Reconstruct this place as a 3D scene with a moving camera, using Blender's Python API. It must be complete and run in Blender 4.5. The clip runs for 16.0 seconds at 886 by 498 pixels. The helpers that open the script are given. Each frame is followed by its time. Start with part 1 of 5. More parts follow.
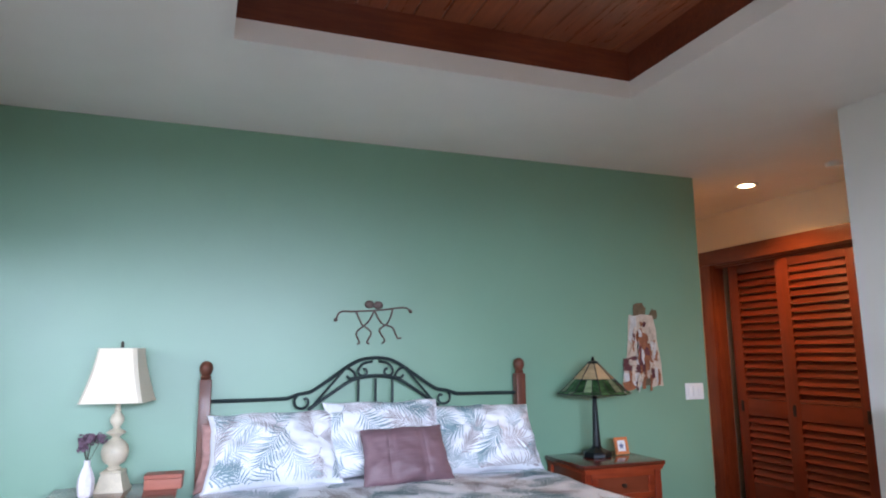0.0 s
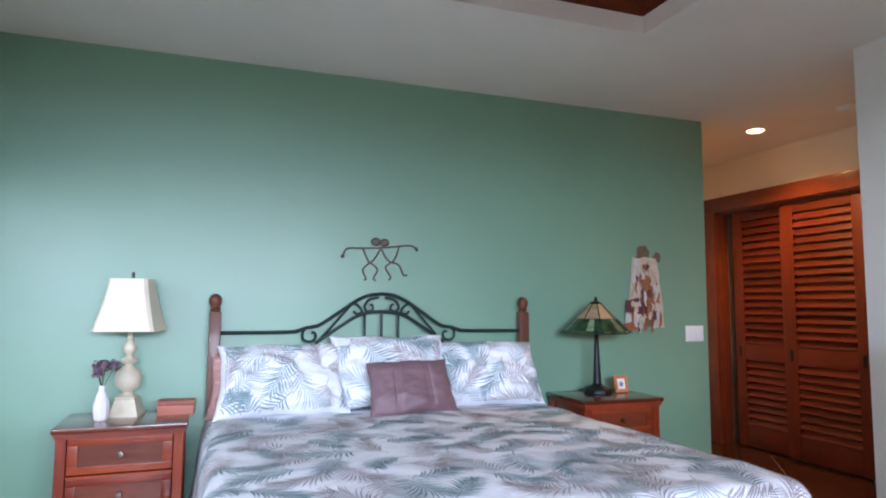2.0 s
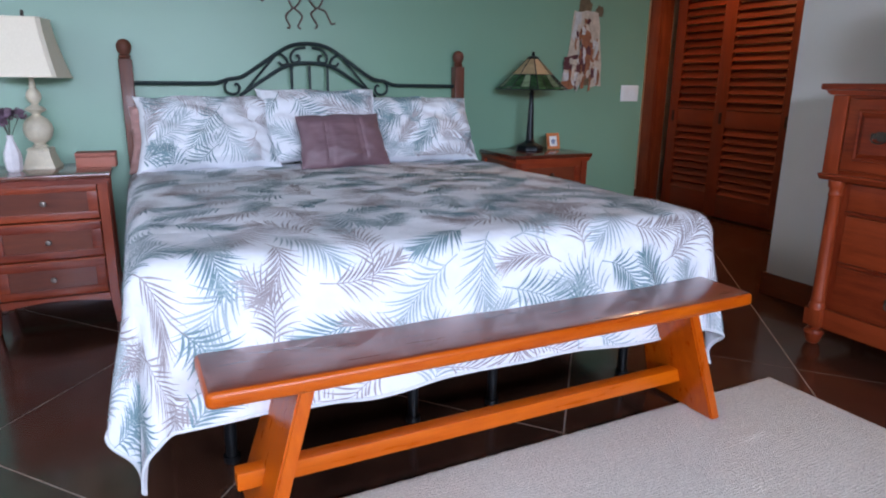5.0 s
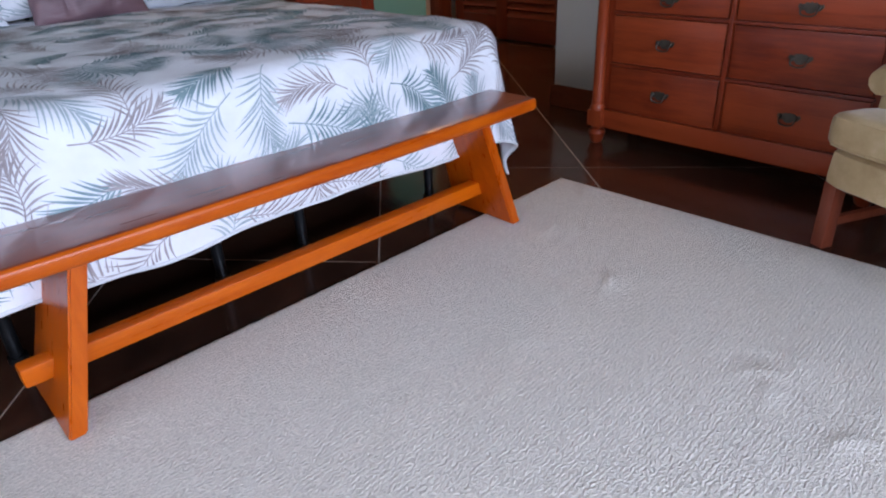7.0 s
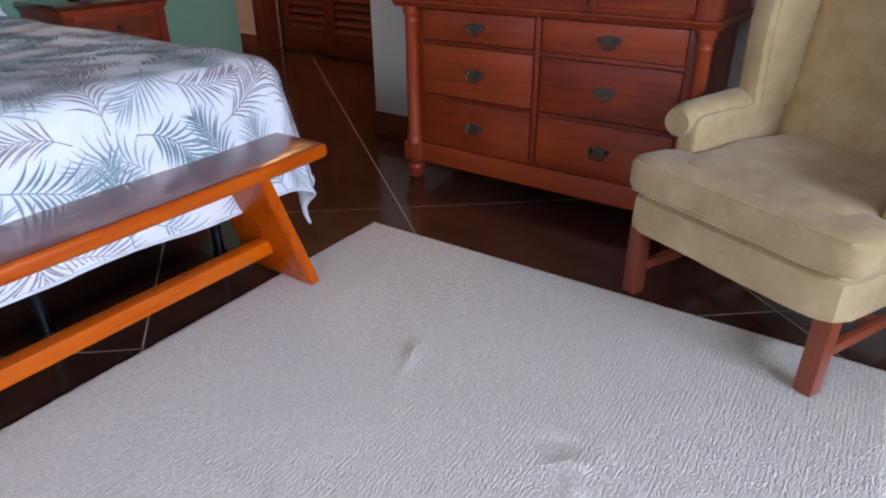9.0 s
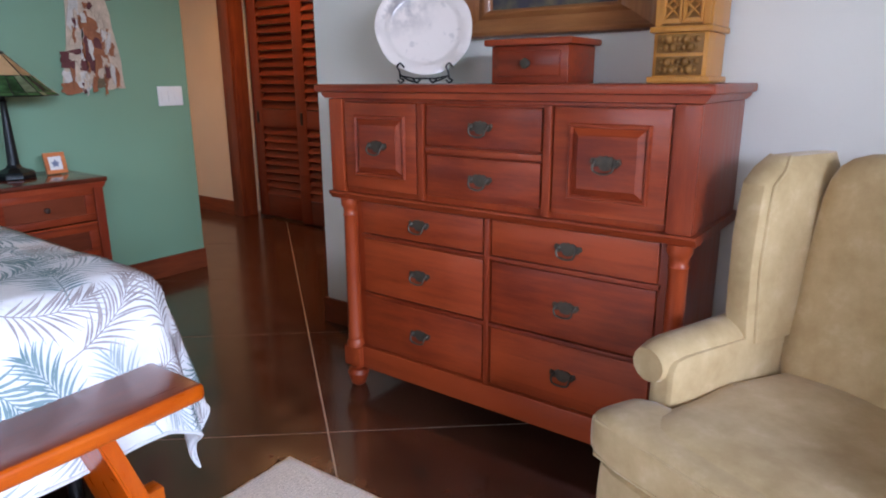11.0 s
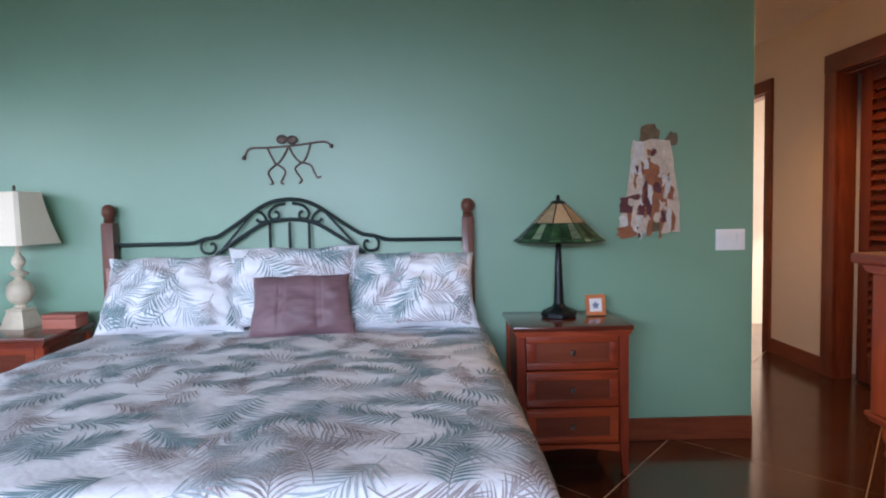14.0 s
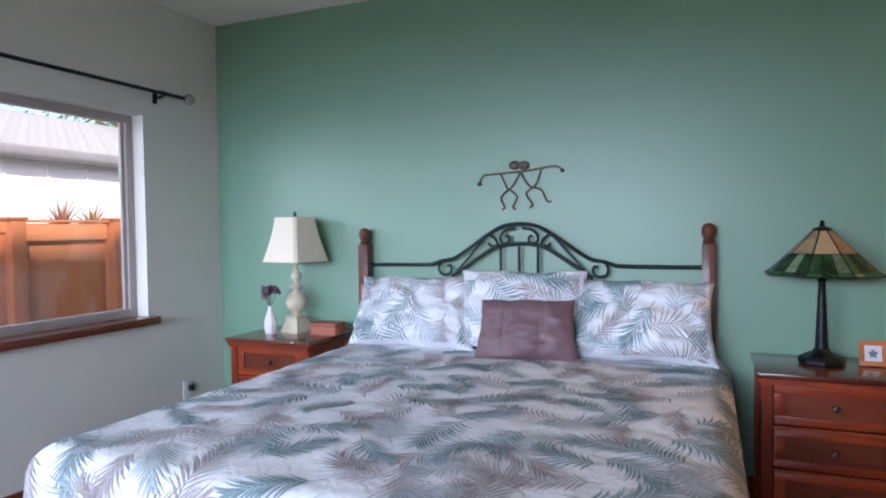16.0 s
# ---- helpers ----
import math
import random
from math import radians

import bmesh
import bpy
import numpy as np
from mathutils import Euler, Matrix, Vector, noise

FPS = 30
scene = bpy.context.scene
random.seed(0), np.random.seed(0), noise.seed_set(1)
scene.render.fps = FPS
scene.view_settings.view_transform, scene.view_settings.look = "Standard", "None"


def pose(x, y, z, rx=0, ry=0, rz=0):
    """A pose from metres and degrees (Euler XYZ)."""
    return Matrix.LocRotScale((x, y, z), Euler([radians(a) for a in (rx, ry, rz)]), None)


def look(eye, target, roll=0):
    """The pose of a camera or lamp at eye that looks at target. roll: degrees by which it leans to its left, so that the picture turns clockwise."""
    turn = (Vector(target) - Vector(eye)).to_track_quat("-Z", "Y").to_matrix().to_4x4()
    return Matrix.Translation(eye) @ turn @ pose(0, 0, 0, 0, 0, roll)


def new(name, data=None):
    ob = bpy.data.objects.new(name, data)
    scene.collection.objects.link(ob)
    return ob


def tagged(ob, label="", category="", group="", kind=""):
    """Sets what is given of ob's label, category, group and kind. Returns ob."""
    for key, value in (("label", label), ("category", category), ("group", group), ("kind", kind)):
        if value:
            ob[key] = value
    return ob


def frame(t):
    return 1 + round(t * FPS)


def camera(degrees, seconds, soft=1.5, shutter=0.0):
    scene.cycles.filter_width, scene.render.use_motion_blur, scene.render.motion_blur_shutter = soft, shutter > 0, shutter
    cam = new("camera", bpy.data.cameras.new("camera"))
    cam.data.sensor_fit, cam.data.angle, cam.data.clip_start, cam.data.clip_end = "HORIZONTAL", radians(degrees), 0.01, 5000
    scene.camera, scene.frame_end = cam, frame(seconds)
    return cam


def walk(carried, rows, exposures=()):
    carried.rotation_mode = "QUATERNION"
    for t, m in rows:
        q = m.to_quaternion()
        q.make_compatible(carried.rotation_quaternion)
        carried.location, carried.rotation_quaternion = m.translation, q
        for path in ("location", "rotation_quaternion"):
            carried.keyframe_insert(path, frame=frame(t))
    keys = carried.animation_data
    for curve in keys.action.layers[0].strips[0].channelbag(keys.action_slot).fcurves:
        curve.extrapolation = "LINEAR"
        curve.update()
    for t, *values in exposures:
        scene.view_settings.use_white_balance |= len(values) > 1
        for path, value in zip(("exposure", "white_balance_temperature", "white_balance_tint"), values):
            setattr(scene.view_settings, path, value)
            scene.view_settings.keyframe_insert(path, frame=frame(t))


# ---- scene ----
cam = camera(69.2, 16.0, soft=2.0)
PATH = [
    (0, (-0.974, -3.888, 1.398), (-0.292, -2.036, 1.723), -0.5),
    (0.5, (-0.979, -3.887, 1.379), (-0.292, -2.03, 1.662), -0.3),
    (1, (-0.981, -3.886, 1.347), (-0.295, -2.023, 1.594), -0.1),
    (1.5, (-0.994, -3.881, 1.334), (-0.306, -2.015, 1.55), 0.1),
    (2, (-1.005, -3.883, 1.312), (-0.321, -2.012, 1.489), 0.3),
    (2.5, (-1.003, -3.891, 1.289), (-0.326, -2.014, 1.426), 0.6),
    (3, (-1.018, -3.892, 1.273), (-0.338, -2.013, 1.35), 0.8),
    (3.2, (-1.021, -3.888, 1.271), (-0.337, -2.009, 1.315), 0.8),
    (5.3, (-0.927, -3.878, 1.135), (-0.069, -2.168, 0.553), 0.7),
    (5.5, (-0.93, -3.878, 1.116), (-0.05, -2.198, 0.481), 0.7),
    (6, (-0.92, -3.877, 1.098), (0.007, -2.284, 0.321), 0.2),
    (6.5, (-0.895, -3.886, 1.075), (0.134, -2.408, 0.205), -1.2),
    (7, (-0.837, -3.894, 1.069), (0.335, -2.56, 0.149), -2.9),
    (7.5, (-0.764, -3.903, 1.078), (0.528, -2.715, 0.118), -3.5),
    (8, (-0.657, -3.915, 1.082), (0.694, -2.815, 0.1), -3.1),
    (8.2, (-0.611, -3.914, 1.079), (0.757, -2.835, 0.098), -2.5),
    (10.3, (-0.056, -3.746, 1.173), (1.485, -2.665, 0.497), -0.2),
    (10.5, (0.007, -3.752, 1.18), (1.555, -2.649, 0.557), -0.3),
    (11, (0.137, -3.759, 1.2), (1.694, -2.61, 0.693), -0.3),
    (11.5, (0.281, -3.706, 1.219), (1.779, -2.435, 0.845), -0.1),
    (12, (0.386, -3.662, 1.235), (1.712, -2.194, 0.94), -0.5),
    (12.5, (0.54, -3.65, 1.259), (1.56, -1.945, 1.024), -0.5),
    (13, (0.626, -3.638, 1.274), (1.286, -1.763, 1.054), -0.8),
    (13.5, (0.713, -3.579, 1.308), (1.019, -1.611, 1.123), -1.0),
    (14, (0.77, -3.518, 1.316), (0.801, -1.522, 1.192), -1.1),
    (14.5, (0.819, -3.489, 1.346), (0.585, -1.506, 1.244), -1.5),
    (15, (0.853, -3.473, 1.368), (0.404, -1.526, 1.278), -1.2),
    (15.5, (0.905, -3.467, 1.37), (0.275, -1.571, 1.293), -1.1),
    (16, (0.965, -3.449, 1.365), (0.197, -1.604, 1.301), -0.8),
]
walk(cam, [(t, look(eye, target, roll)) for t, eye, target, roll in PATH], exposures=[(t, stops, 6500, 21) for t, stops in ((0, 1.26), (1.5, 1.22), (3.2, 1.22), (5.5, 0.46), (6.5, 0.36), (8.2, 0.42), (10.5, 0.85), (11.5, 1.26), (13, 1.24), (14.5, 0.84), (16, 0.9))])

# ---- world, lights ----
world = bpy.data.worlds.new("world")
scene.world = world
world.use_nodes = True
wn = world.node_tree
sky = wn.nodes.new("ShaderNodeTexSky")
sky.sky_type = 'NISHITA'
sky.sun_disc = False
sky.sun_elevation = radians(41.8)
sky.sun_rotation = radians(116.6)
wn.links.new(sky.outputs[0], wn.nodes["Background"].inputs[0])
wn.nodes["Background"].inputs[1].default_value = 0.14


def lamp(name, kind, m, energy, color, **more):
    data = bpy.data.lights.new(name, kind)
    data.energy, data.color = energy, color
    if "size" in more:
        data.shape, data.size, data.size_y = 'RECTANGLE', more["size"], more["size_y"]
    if "radius" in more:
        data.shadow_soft_size = more["radius"]
    if "angle" in more:
        data.angle = radians(more["angle"])
    if "spread" in more:
        data.spread = radians(more["spread"])
    if "cone" in more:
        data.spot_size, data.spot_blend = radians(more["cone"]), 0.6
    ob = new(name, data)
    ob.matrix_world = m
    return ob


lamp("sun", 'SUN', look((10, -5, 10), (0, 0, 0)), 4.2, (1, 0.95, 0.88), angle=4)
# sky light under the added deep eave, and outside the far half of the side window
lamp("terrace_daylight", 'AREA', look((-0.5, -8.55, 2.29), (-0.5, 0, 2.29)), 480, (0.62, 0.78, 1.0), size=6.2, size_y=0.9)
lamp("window_daylight", 'AREA', look((-3.7, -2.9, 2.25), (0, -2.9, 2.25)), 28, (0.72, 0.84, 1.0), size=3.8, size_y=0.8)
# the recessed lamp of the hall, and the daylight of the room beyond it
lamp("recessed_lamp", 'SPOT', look((3.12, 0.04, 2.70), (3.12, 0.04, 0)), 52, (1, 0.51, 0.18), radius=0.05, cone=138)
lamp("bath_daylight", 'AREA', look((5.35, 2.6, 1.5), (3.7, 2.6, 1.2)), 15, (1, 0.88, 0.86), size=0.9, size_y=1.1)


# ---- materials ----
class Nodes:
    def __init__(self, name):
        self.mat = bpy.data.materials.new(name)
        self.mat.use_nodes = True
        self.t = self.mat.node_tree
        self.b = self.t.nodes["Principled BSDF"]

    def n(self, kind, **sets):
        node = self.t.nodes.new("ShaderNode" + kind)
        for k, v in sets.items():
            setattr(node, k, v)
        return node

    def put(self, value, socket):
        if isinstance(value, bpy.types.NodeSocket):
            self.t.links.new(value, socket)
        else:
            socket.default_value = value

    def math(self, op, a, b=0.0, c=0.0):
        node = self.n("Math", operation=op)
        for v, s in zip((a, b, c), node.inputs):
            self.put(v, s)
        return node.outputs[0]

    def vmath(self, op, a, b=(0, 0, 0)):
        node = self.n("VectorMath", operation=op)
        self.put(a, node.inputs[0])
        self.put(b, node.inputs[1])
        return node.outputs[0]

    def mix(self, f, a, b):
        node = self.n("Mix", data_type='RGBA')
        self.put(f, node.inputs[0])
        self.put(a, node.inputs[6])
        self.put(b, node.inputs[7])
        return node.outputs[2]

    def noise(self, vec, scale, detail=4.0, rough=0.55):
        node = self.n("TexNoise")
        self.put(vec, node.inputs["Vector"])
        node.inputs["Scale"].default_value = scale
        node.inputs["Detail"].default_value = detail
        node.inputs["Roughness"].default_value = rough
        return node.outputs["Fac"]

    def ramp(self, f, lo, hi, a=0.0, b=1.0):
        node = self.n("MapRange")
        for v, s in zip((f, lo, hi, a, b), node.inputs):
            self.put(v, s)
        return node.outputs[0]

    def bump(self, height, strength, dist):
        node = self.n("Bump")
        node.inputs["Strength"].default_value = strength
        node.inputs["Distance"].default_value = dist
        self.put(height, node.inputs["Height"])
        self.t.links.new(node.outputs[0], self.b.inputs["Normal"])

    def obj(self):
        return self.n("TexCoord").outputs["Object"]

    def uv(self):
        return self.n("TexCoord").outputs["UV"]

    def rnd(self):
        return self.n("ObjectInfo").outputs["Random"]

    def done(self, color, rough, metal=0.0, coat=0.0, spec=0.5):
        self.put(color, self.b.inputs["Base Color"])
        self.put(rough, self.b.inputs["Roughness"])
        self.b.inputs["Metallic"].default_value = metal
        self.b.inputs["Coat Weight"].default_value = coat
        self.b.inputs["Coat Roughness"].default_value = 0.12
        self.b.inputs["Specular IOR Level"].default_value = spec
        return self.mat


def rgb(c, k=1.0):
    return (c[0] * k, c[1] * k, c[2] * k, 1)


def plain(name, c, rough=0.5, metal=0.0, var=0.12, scale=6.0, bump=0.0, bscale=80.0, dist=0.002, coat=0.0, spec=0.5):
    g = Nodes(name)
    big = g.noise(g.obj(), scale)
    fine = g.noise(g.obj(), scale * 9)
    f = g.math('MULTIPLY_ADD', fine, 0.35, g.math('MULTIPLY', big, 0.65))
    if bump:
        g.bump(g.noise(g.obj(), bscale, 3.0), bump, dist)
    return g.done(g.mix(g.ramp(f, 0.3, 0.7), rgb(c, 1 - var), rgb(c, 1 + var)), g.ramp(fine, 0.3, 0.7, rough * 0.9, min(1, rough * 1.1)), metal, coat, spec)


def wood(name, dark, light, axis=2, rough=0.28, coat=0.35, stretch=9.0, scale=5.0, bands=0.0):
    """Stained wood with the grain along one axis; boards differ by Random."""
    g = Nodes(name)
    k = [stretch] * 3
    k[axis] = 0.9
    vec = g.vmath('MULTIPLY', g.obj(), tuple(k))
    shift = g.n("CombineXYZ")
    r = g.math('MULTIPLY', g.rnd(), 37.0)
    for s in shift.inputs:
        g.put(r, s)
    vec = g.vmath('ADD', vec, shift.outputs[0])
    grain = g.noise(vec, scale, 6.0, 0.62)
    fibre = g.noise(vec, scale * 9, 3.0)
    blot = g.noise(g.obj(), 3.2, 2.0)
    f = g.math('ADD', g.math('MULTIPLY', grain, 0.5), g.math('ADD', g.math('MULTIPLY', fibre, 0.15), g.math('MULTIPLY', blot, 0.35)))
    f = g.math('ADD', f, g.math('MULTIPLY_ADD', g.rnd(), 0.24, -0.12))
    if bands:
        # glued-up boards, each a little lighter or darker than the next
        xyz = g.n("SeparateXYZ")
        g.put(g.obj(), xyz.inputs[0])
        strip = g.math('FLOOR', g.math('MULTIPLY_ADD', xyz.outputs[0 if axis == 2 else 2], bands, g.math('MULTIPLY', g.rnd(), 9.0)))
        tone = g.n("TexWhiteNoise", noise_dimensions='1D')
        g.put(g.math('MULTIPLY_ADD', g.rnd(), 57.0, strip), tone.inputs["W"])
        f = g.math('ADD', f, g.math('MULTIPLY_ADD', tone.outputs[0], 0.15, -0.075))
    g.bump(fibre, 0.06, 0.001)
    return g.done(g.mix(g.ramp(f, 0.34, 0.66), rgb(dark), rgb(light)), g.ramp(grain, 0.3, 0.7, rough * 0.85, rough * 1.25), 0, coat, 0.32)


def paint(name, c, rough=0.5, coat=0.0):
    """Roller-painted plaster: faint orange peel, faint broad mottling."""
    g = Nodes(name)
    big = g.noise(g.obj(), 1.3, 3.0)
    fine = g.noise(g.obj(), 140.0, 2.0)
    g.bump(fine, 0.12, 0.002)
    return g.done(g.mix(g.ramp(big, 0.3, 0.7), rgb(c, 0.96), rgb(c, 1.04)), rough, 0, coat)


M = {}
M["green"] = paint("sage_green_paint", (0.168, 0.335, 0.222), 0.5, 0.8)
M["green"].node_tree.nodes["Principled BSDF"].inputs["Coat Roughness"].default_value = 0.4
M["green"].node_tree.nodes["Principled BSDF"].inputs["Coat IOR"].default_value = 1.62
M["white"] = paint("warm_white_paint", (0.69, 0.665, 0.605), 0.5)
M["ceil"] = paint("ceiling_paint", (0.8, 0.75, 0.67), 0.7)
M["cream"] = paint("cream_hall_paint", (0.72, 0.62, 0.47), 0.55)
M["trim"] = wood("stained_trim_wood", (0.13, 0.028, 0.012), (0.25, 0.06, 0.022), 2, 0.32)
M["trimx"] = wood("stained_trim_wood_x", (0.13, 0.028, 0.012), (0.25, 0.06, 0.022), 0, 0.32)
M["trimy"] = wood("stained_trim_wood_y", (0.13, 0.028, 0.012), (0.25, 0.06, 0.022), 1, 0.32)
M["plank"] = wood("ceiling_plank_wood", (0.14, 0.036, 0.015), (0.3, 0.085, 0.035), 1, 0.3)
M["cherry"] = wood("cherry_wood", (0.2, 0.023, 0.005), (0.37, 0.054, 0.012), 1, 0.38, 0.06)
M["cherryz"] = wood("cherry_wood_upright", (0.16, 0.019, 0.006), (0.33, 0.051, 0.013), 2, 0.35, 0.12)
M["cherryx"] = wood("cherry_wood_wide", (0.15, 0.018, 0.006), (0.34, 0.053, 0.014), 0, 0.33, 0.15, bands=11.0)
M["night_top"] = wood("dark_polished_cherry", (0.075, 0.014, 0.007), (0.14, 0.03, 0.013), 0, 0.2, 0.5)
M["dark"] = wood("dark_panel_wood", (0.085, 0.016, 0.006), (0.17, 0.034, 0.012), 0, 0.34, 0.1)
M["amber"] = wood("amber_varnished_wood", (0.42, 0.055, 0.0006), (0.62, 0.115, 0.001), 0, 0.3, 0.05)
M["post"] = wood("dark_bed_post_wood", (0.09, 0.028, 0.017), (0.18, 0.058, 0.03), 2, 0.42, 0.15)
M["iron"] = plain("blackened_iron", (0.02, 0.035, 0.036), 0.42, 0.3, 0.2, 30)
M["black"] = plain("black_steel", (0.012, 0.013, 0.015), 0.4, 0.5)
M["bronze"] = plain("aged_bronze", (0.085, 0.072, 0.055), 0.5, 0.6, 0.3, 60)
M["nickel"] = plain("dark_nickel", (0.17, 0.14, 0.12), 0.32, 1.0, 0.1, 60)
M["rail"] = plain("taupe_vinyl", (0.42, 0.36, 0.34), 0.45)
M["switch"] = plain("white_plastic", (0.78, 0.77, 0.74), 0.35, 0, 0.02)
M["pink"] = plain("dusty_pink_cotton", (0.45, 0.25, 0.22), 0.9, 0, 0.1, 8, 0.3, 30, 0.01)


def concrete():
    g = Nodes("stained_concrete")
    o = g.obj()
    a, b, c = g.noise(o, 1.1, 5.0, 0.6), g.noise(o, 7.0, 6.0, 0.65), g.noise(o, 60.0, 3.0)
    f = g.math('ADD', g.math('MULTIPLY', a, 0.6), g.math('MULTIPLY', b, 0.4))
    col = g.mix(g.ramp(f, 0.38, 0.64), (0.024, 0.0105, 0.007, 1), (0.092, 0.036, 0.02, 1))
    col = g.mix(g.ramp(b, 0.62, 0.75, 0.0, 0.5), col, (0.1, 0.055, 0.03, 1))
    g.bump(g.math('MULTIPLY_ADD', c, 0.3, b), 0.05, 0.004)
    return g.done(col, g.ramp(b, 0.3, 0.7, 0.13, 0.26), 0, 0.5)


M["floor"] = concrete()
M["grout"] = plain("pale_joint_filler", (0.38, 0.31, 0.25), 0.7, 0, 0.25, 20)


def glass_mat(name="window_glass"):
    g = Nodes(name)
    g.b.inputs["Transmission Weight"].default_value = 1.0
    g.b.inputs["IOR"].default_value = 1.45
    return g.done((0.96, 0.98, 0.98, 1), 0.0)


M["glass"] = glass_mat()


# ---- mesh helpers ----
def box(bm, x0, x1, y0, y1, z0, z1, bevel=0.0, seg=2):
    made = bmesh.ops.create_cube(bm, size=1.0)
    vs = made["verts"]
    for v in vs:
        v.co = Vector(((x0 + x1) / 2 + v.co.x * abs(x1 - x0), (y0 + y1) / 2 + v.co.y * abs(y1 - y0), (z0 + z1) / 2 + v.co.z * abs(z1 - z0)))
    if bevel:
        edges = list({e for v in vs for e in v.link_edges})
        bmesh.ops.bevel(bm, geom=edges, offset=bevel, segments=seg, affect='EDGES', profile=0.6)
    return bm


def boxes(*rows, bevel=0.0):
    bm = bmesh.new()
    for r in rows:
        box(bm, *r, bevel=bevel)
    return bm


def one(*row, bevel=0.004):
    return box(bmesh.new(), *row, bevel=bevel)


def lathe(bm, profile, n=24, at=(0, 0, 0)):
    """A turned shape from (radius, height) pairs, closed where the radius is small."""
    rings = []
    for r, z in profile:
        rings.append([bm.verts.new((at[0] + r * math.cos(2 * math.pi * i / n), at[1] + r * math.sin(2 * math.pi * i / n), at[2] + z)) for i in range(n)])
    for a, b in zip(rings, rings[1:]):
        for i in range(n):
            bm.faces.new((a[i], a[(i + 1) % n], b[(i + 1) % n], b[i]))
    bm.faces.new(list(reversed(rings[0])))
    bm.faces.new(rings[-1])
    return bm


def tube(bm, pts, r, n=8, taper=None):
    pts = [Vector(p) for p in pts]
    rings, side = [], None
    for i, p in enumerate(pts):
        d = (pts[min(i + 1, len(pts) - 1)] - pts[max(i - 1, 0)]).normalized()
        if side is None:
            side = d.orthogonal().normalized()
        side = (side - d * side.dot(d)).normalized()
        up = d.cross(side)
        rr = r * (taper(i / (len(pts) - 1)) if taper else 1)
        rings.append([bm.verts.new(p + rr * (math.cos(2 * math.pi * k / n) * side + math.sin(2 * math.pi * k / n) * up)) for k in range(n)])
    for a, b in zip(rings, rings[1:]):
        for i in range(n):
            bm.faces.new((a[i], a[(i + 1) % n], b[(i + 1) % n], b[i]))
    bm.faces.new(list(reversed(rings[0])))
    bm.faces.new(rings[-1])
    return bm


def prism(bm, outline, axis, a, b):
    """An outline of two coordinates pushed along an axis from a to b."""
    def at(p, w):
        q = list(p)
        q.insert(axis, w)
        return q
    lo = [bm.verts.new(at(p, a)) for p in outline]
    hi = [bm.verts.new(at(p, b)) for p in outline]
    n = len(outline)
    bm.faces.new(lo)
    bm.faces.new(list(reversed(hi)))
    for i in range(n):
        bm.faces.new((lo[(i + 1) % n], lo[i], hi[i], hi[(i + 1) % n]))
    bmesh.ops.recalc_face_normals(bm, faces=bm.faces[:])
    return bm


def spline(ctrl, n=8):
    """A smooth line through control points."""
    c = [Vector(p) for p in ctrl]
    c = [c[0] * 2 - c[1]] + c + [c[-1] * 2 - c[-2]]
    out = []
    for i in range(1, len(c) - 2):
        p0, p1, p2, p3 = c[i - 1:i + 3]
        for k in range(n):
            t = k / n
            out.append(0.5 * (2 * p1 + (p2 - p0) * t + (2 * p0 - 5 * p1 + 4 * p2 - p3) * t * t + (3 * p1 - p0 - 3 * p2 + p3) * t ** 3))
    return out + [c[-2]]


def mesh_of(name, bm, material, smooth=True):
    bmesh.ops.recalc_face_normals(bm, faces=bm.faces[:])
    me = bpy.data.meshes.new(name)
    bm.to_mesh(me)
    bm.free()
    if material:
        me.materials.append(material)
    if smooth:
        me.shade_smooth()
        me.set_sharp_from_angle(angle=radians(38))
    return me


def part(name, bm, material, parent, label="", smooth=True):
    ob = new(name, mesh_of(name, bm, material, smooth))
    ob.parent = parent
    if label:
        tagged(ob, label)
    return ob


def piece(name, bm, material, label, category="", group="", kind="", at=None, smooth=True):
    """A top-level thing of one mesh."""
    ob = new(name, mesh_of(name, bm, material, smooth))
    if at is not None:
        ob.matrix_world = at
    return tagged(ob, label, category, group, kind)


def thing(name, at, label, category, group="", kind=""):
    ob = new(name)
    ob.empty_display_size = 0.1
    ob.matrix_world = at
    return tagged(ob, label, category, group, kind)


def structure(name, bm, material, label="", smooth=False):
    return piece(name, bm, material, label, kind="structure", smooth=smooth)


# ---- room shell ----
XW, XE, XH, YS, YN, ZC = -2.11, 2.31, 3.74, -5.6, 3.4, 2.745
structure("wall_north", one(XW, 2.54, 0.0, 0.14, 0.0, ZC, bevel=0.006), M["green"], "sage green painted bedroom wall")
W0, W1, WZ0, WZ1 = -4.6, -0.62, 0.868, 2.055
bm = boxes((XW - 0.16, XW, YS - 0.15, W0, 0, ZC), (XW - 0.16, XW, W1, 0.14, 0, ZC), (XW - 0.16, XW, W0, W1, 0, WZ0 - 0.046), (XW - 0.16, XW, W0, W1, WZ1, ZC))
structure("wall_west", bm, M["white"], "white painted wall with a wide window")
structure("wall_east", one(XE, XE + 0.14, YS, -1.42, 0, ZC, bevel=0.006), M["white"], "white painted wall behind the dresser")
structure("wall_hall_south", one(XE + 0.14, XH, -1.56, -1.42, 0, ZC, bevel=0), M["white"], "white painted hall wall")
structure("wall_hall_west", one(2.40, 2.54, 0.14, YN, 0, ZC, bevel=0), M["cream"], "cream painted hall wall")
structure("wall_hall_north", one(2.40, 5.5, YN, YN + 0.14, 0, ZC, bevel=0), M["cream"], "cream painted hall wall")
C0, C1, CZ = -0.43, 1.165, 2.265
D0, D1, DZ = 2.15, 2.95, 2.29
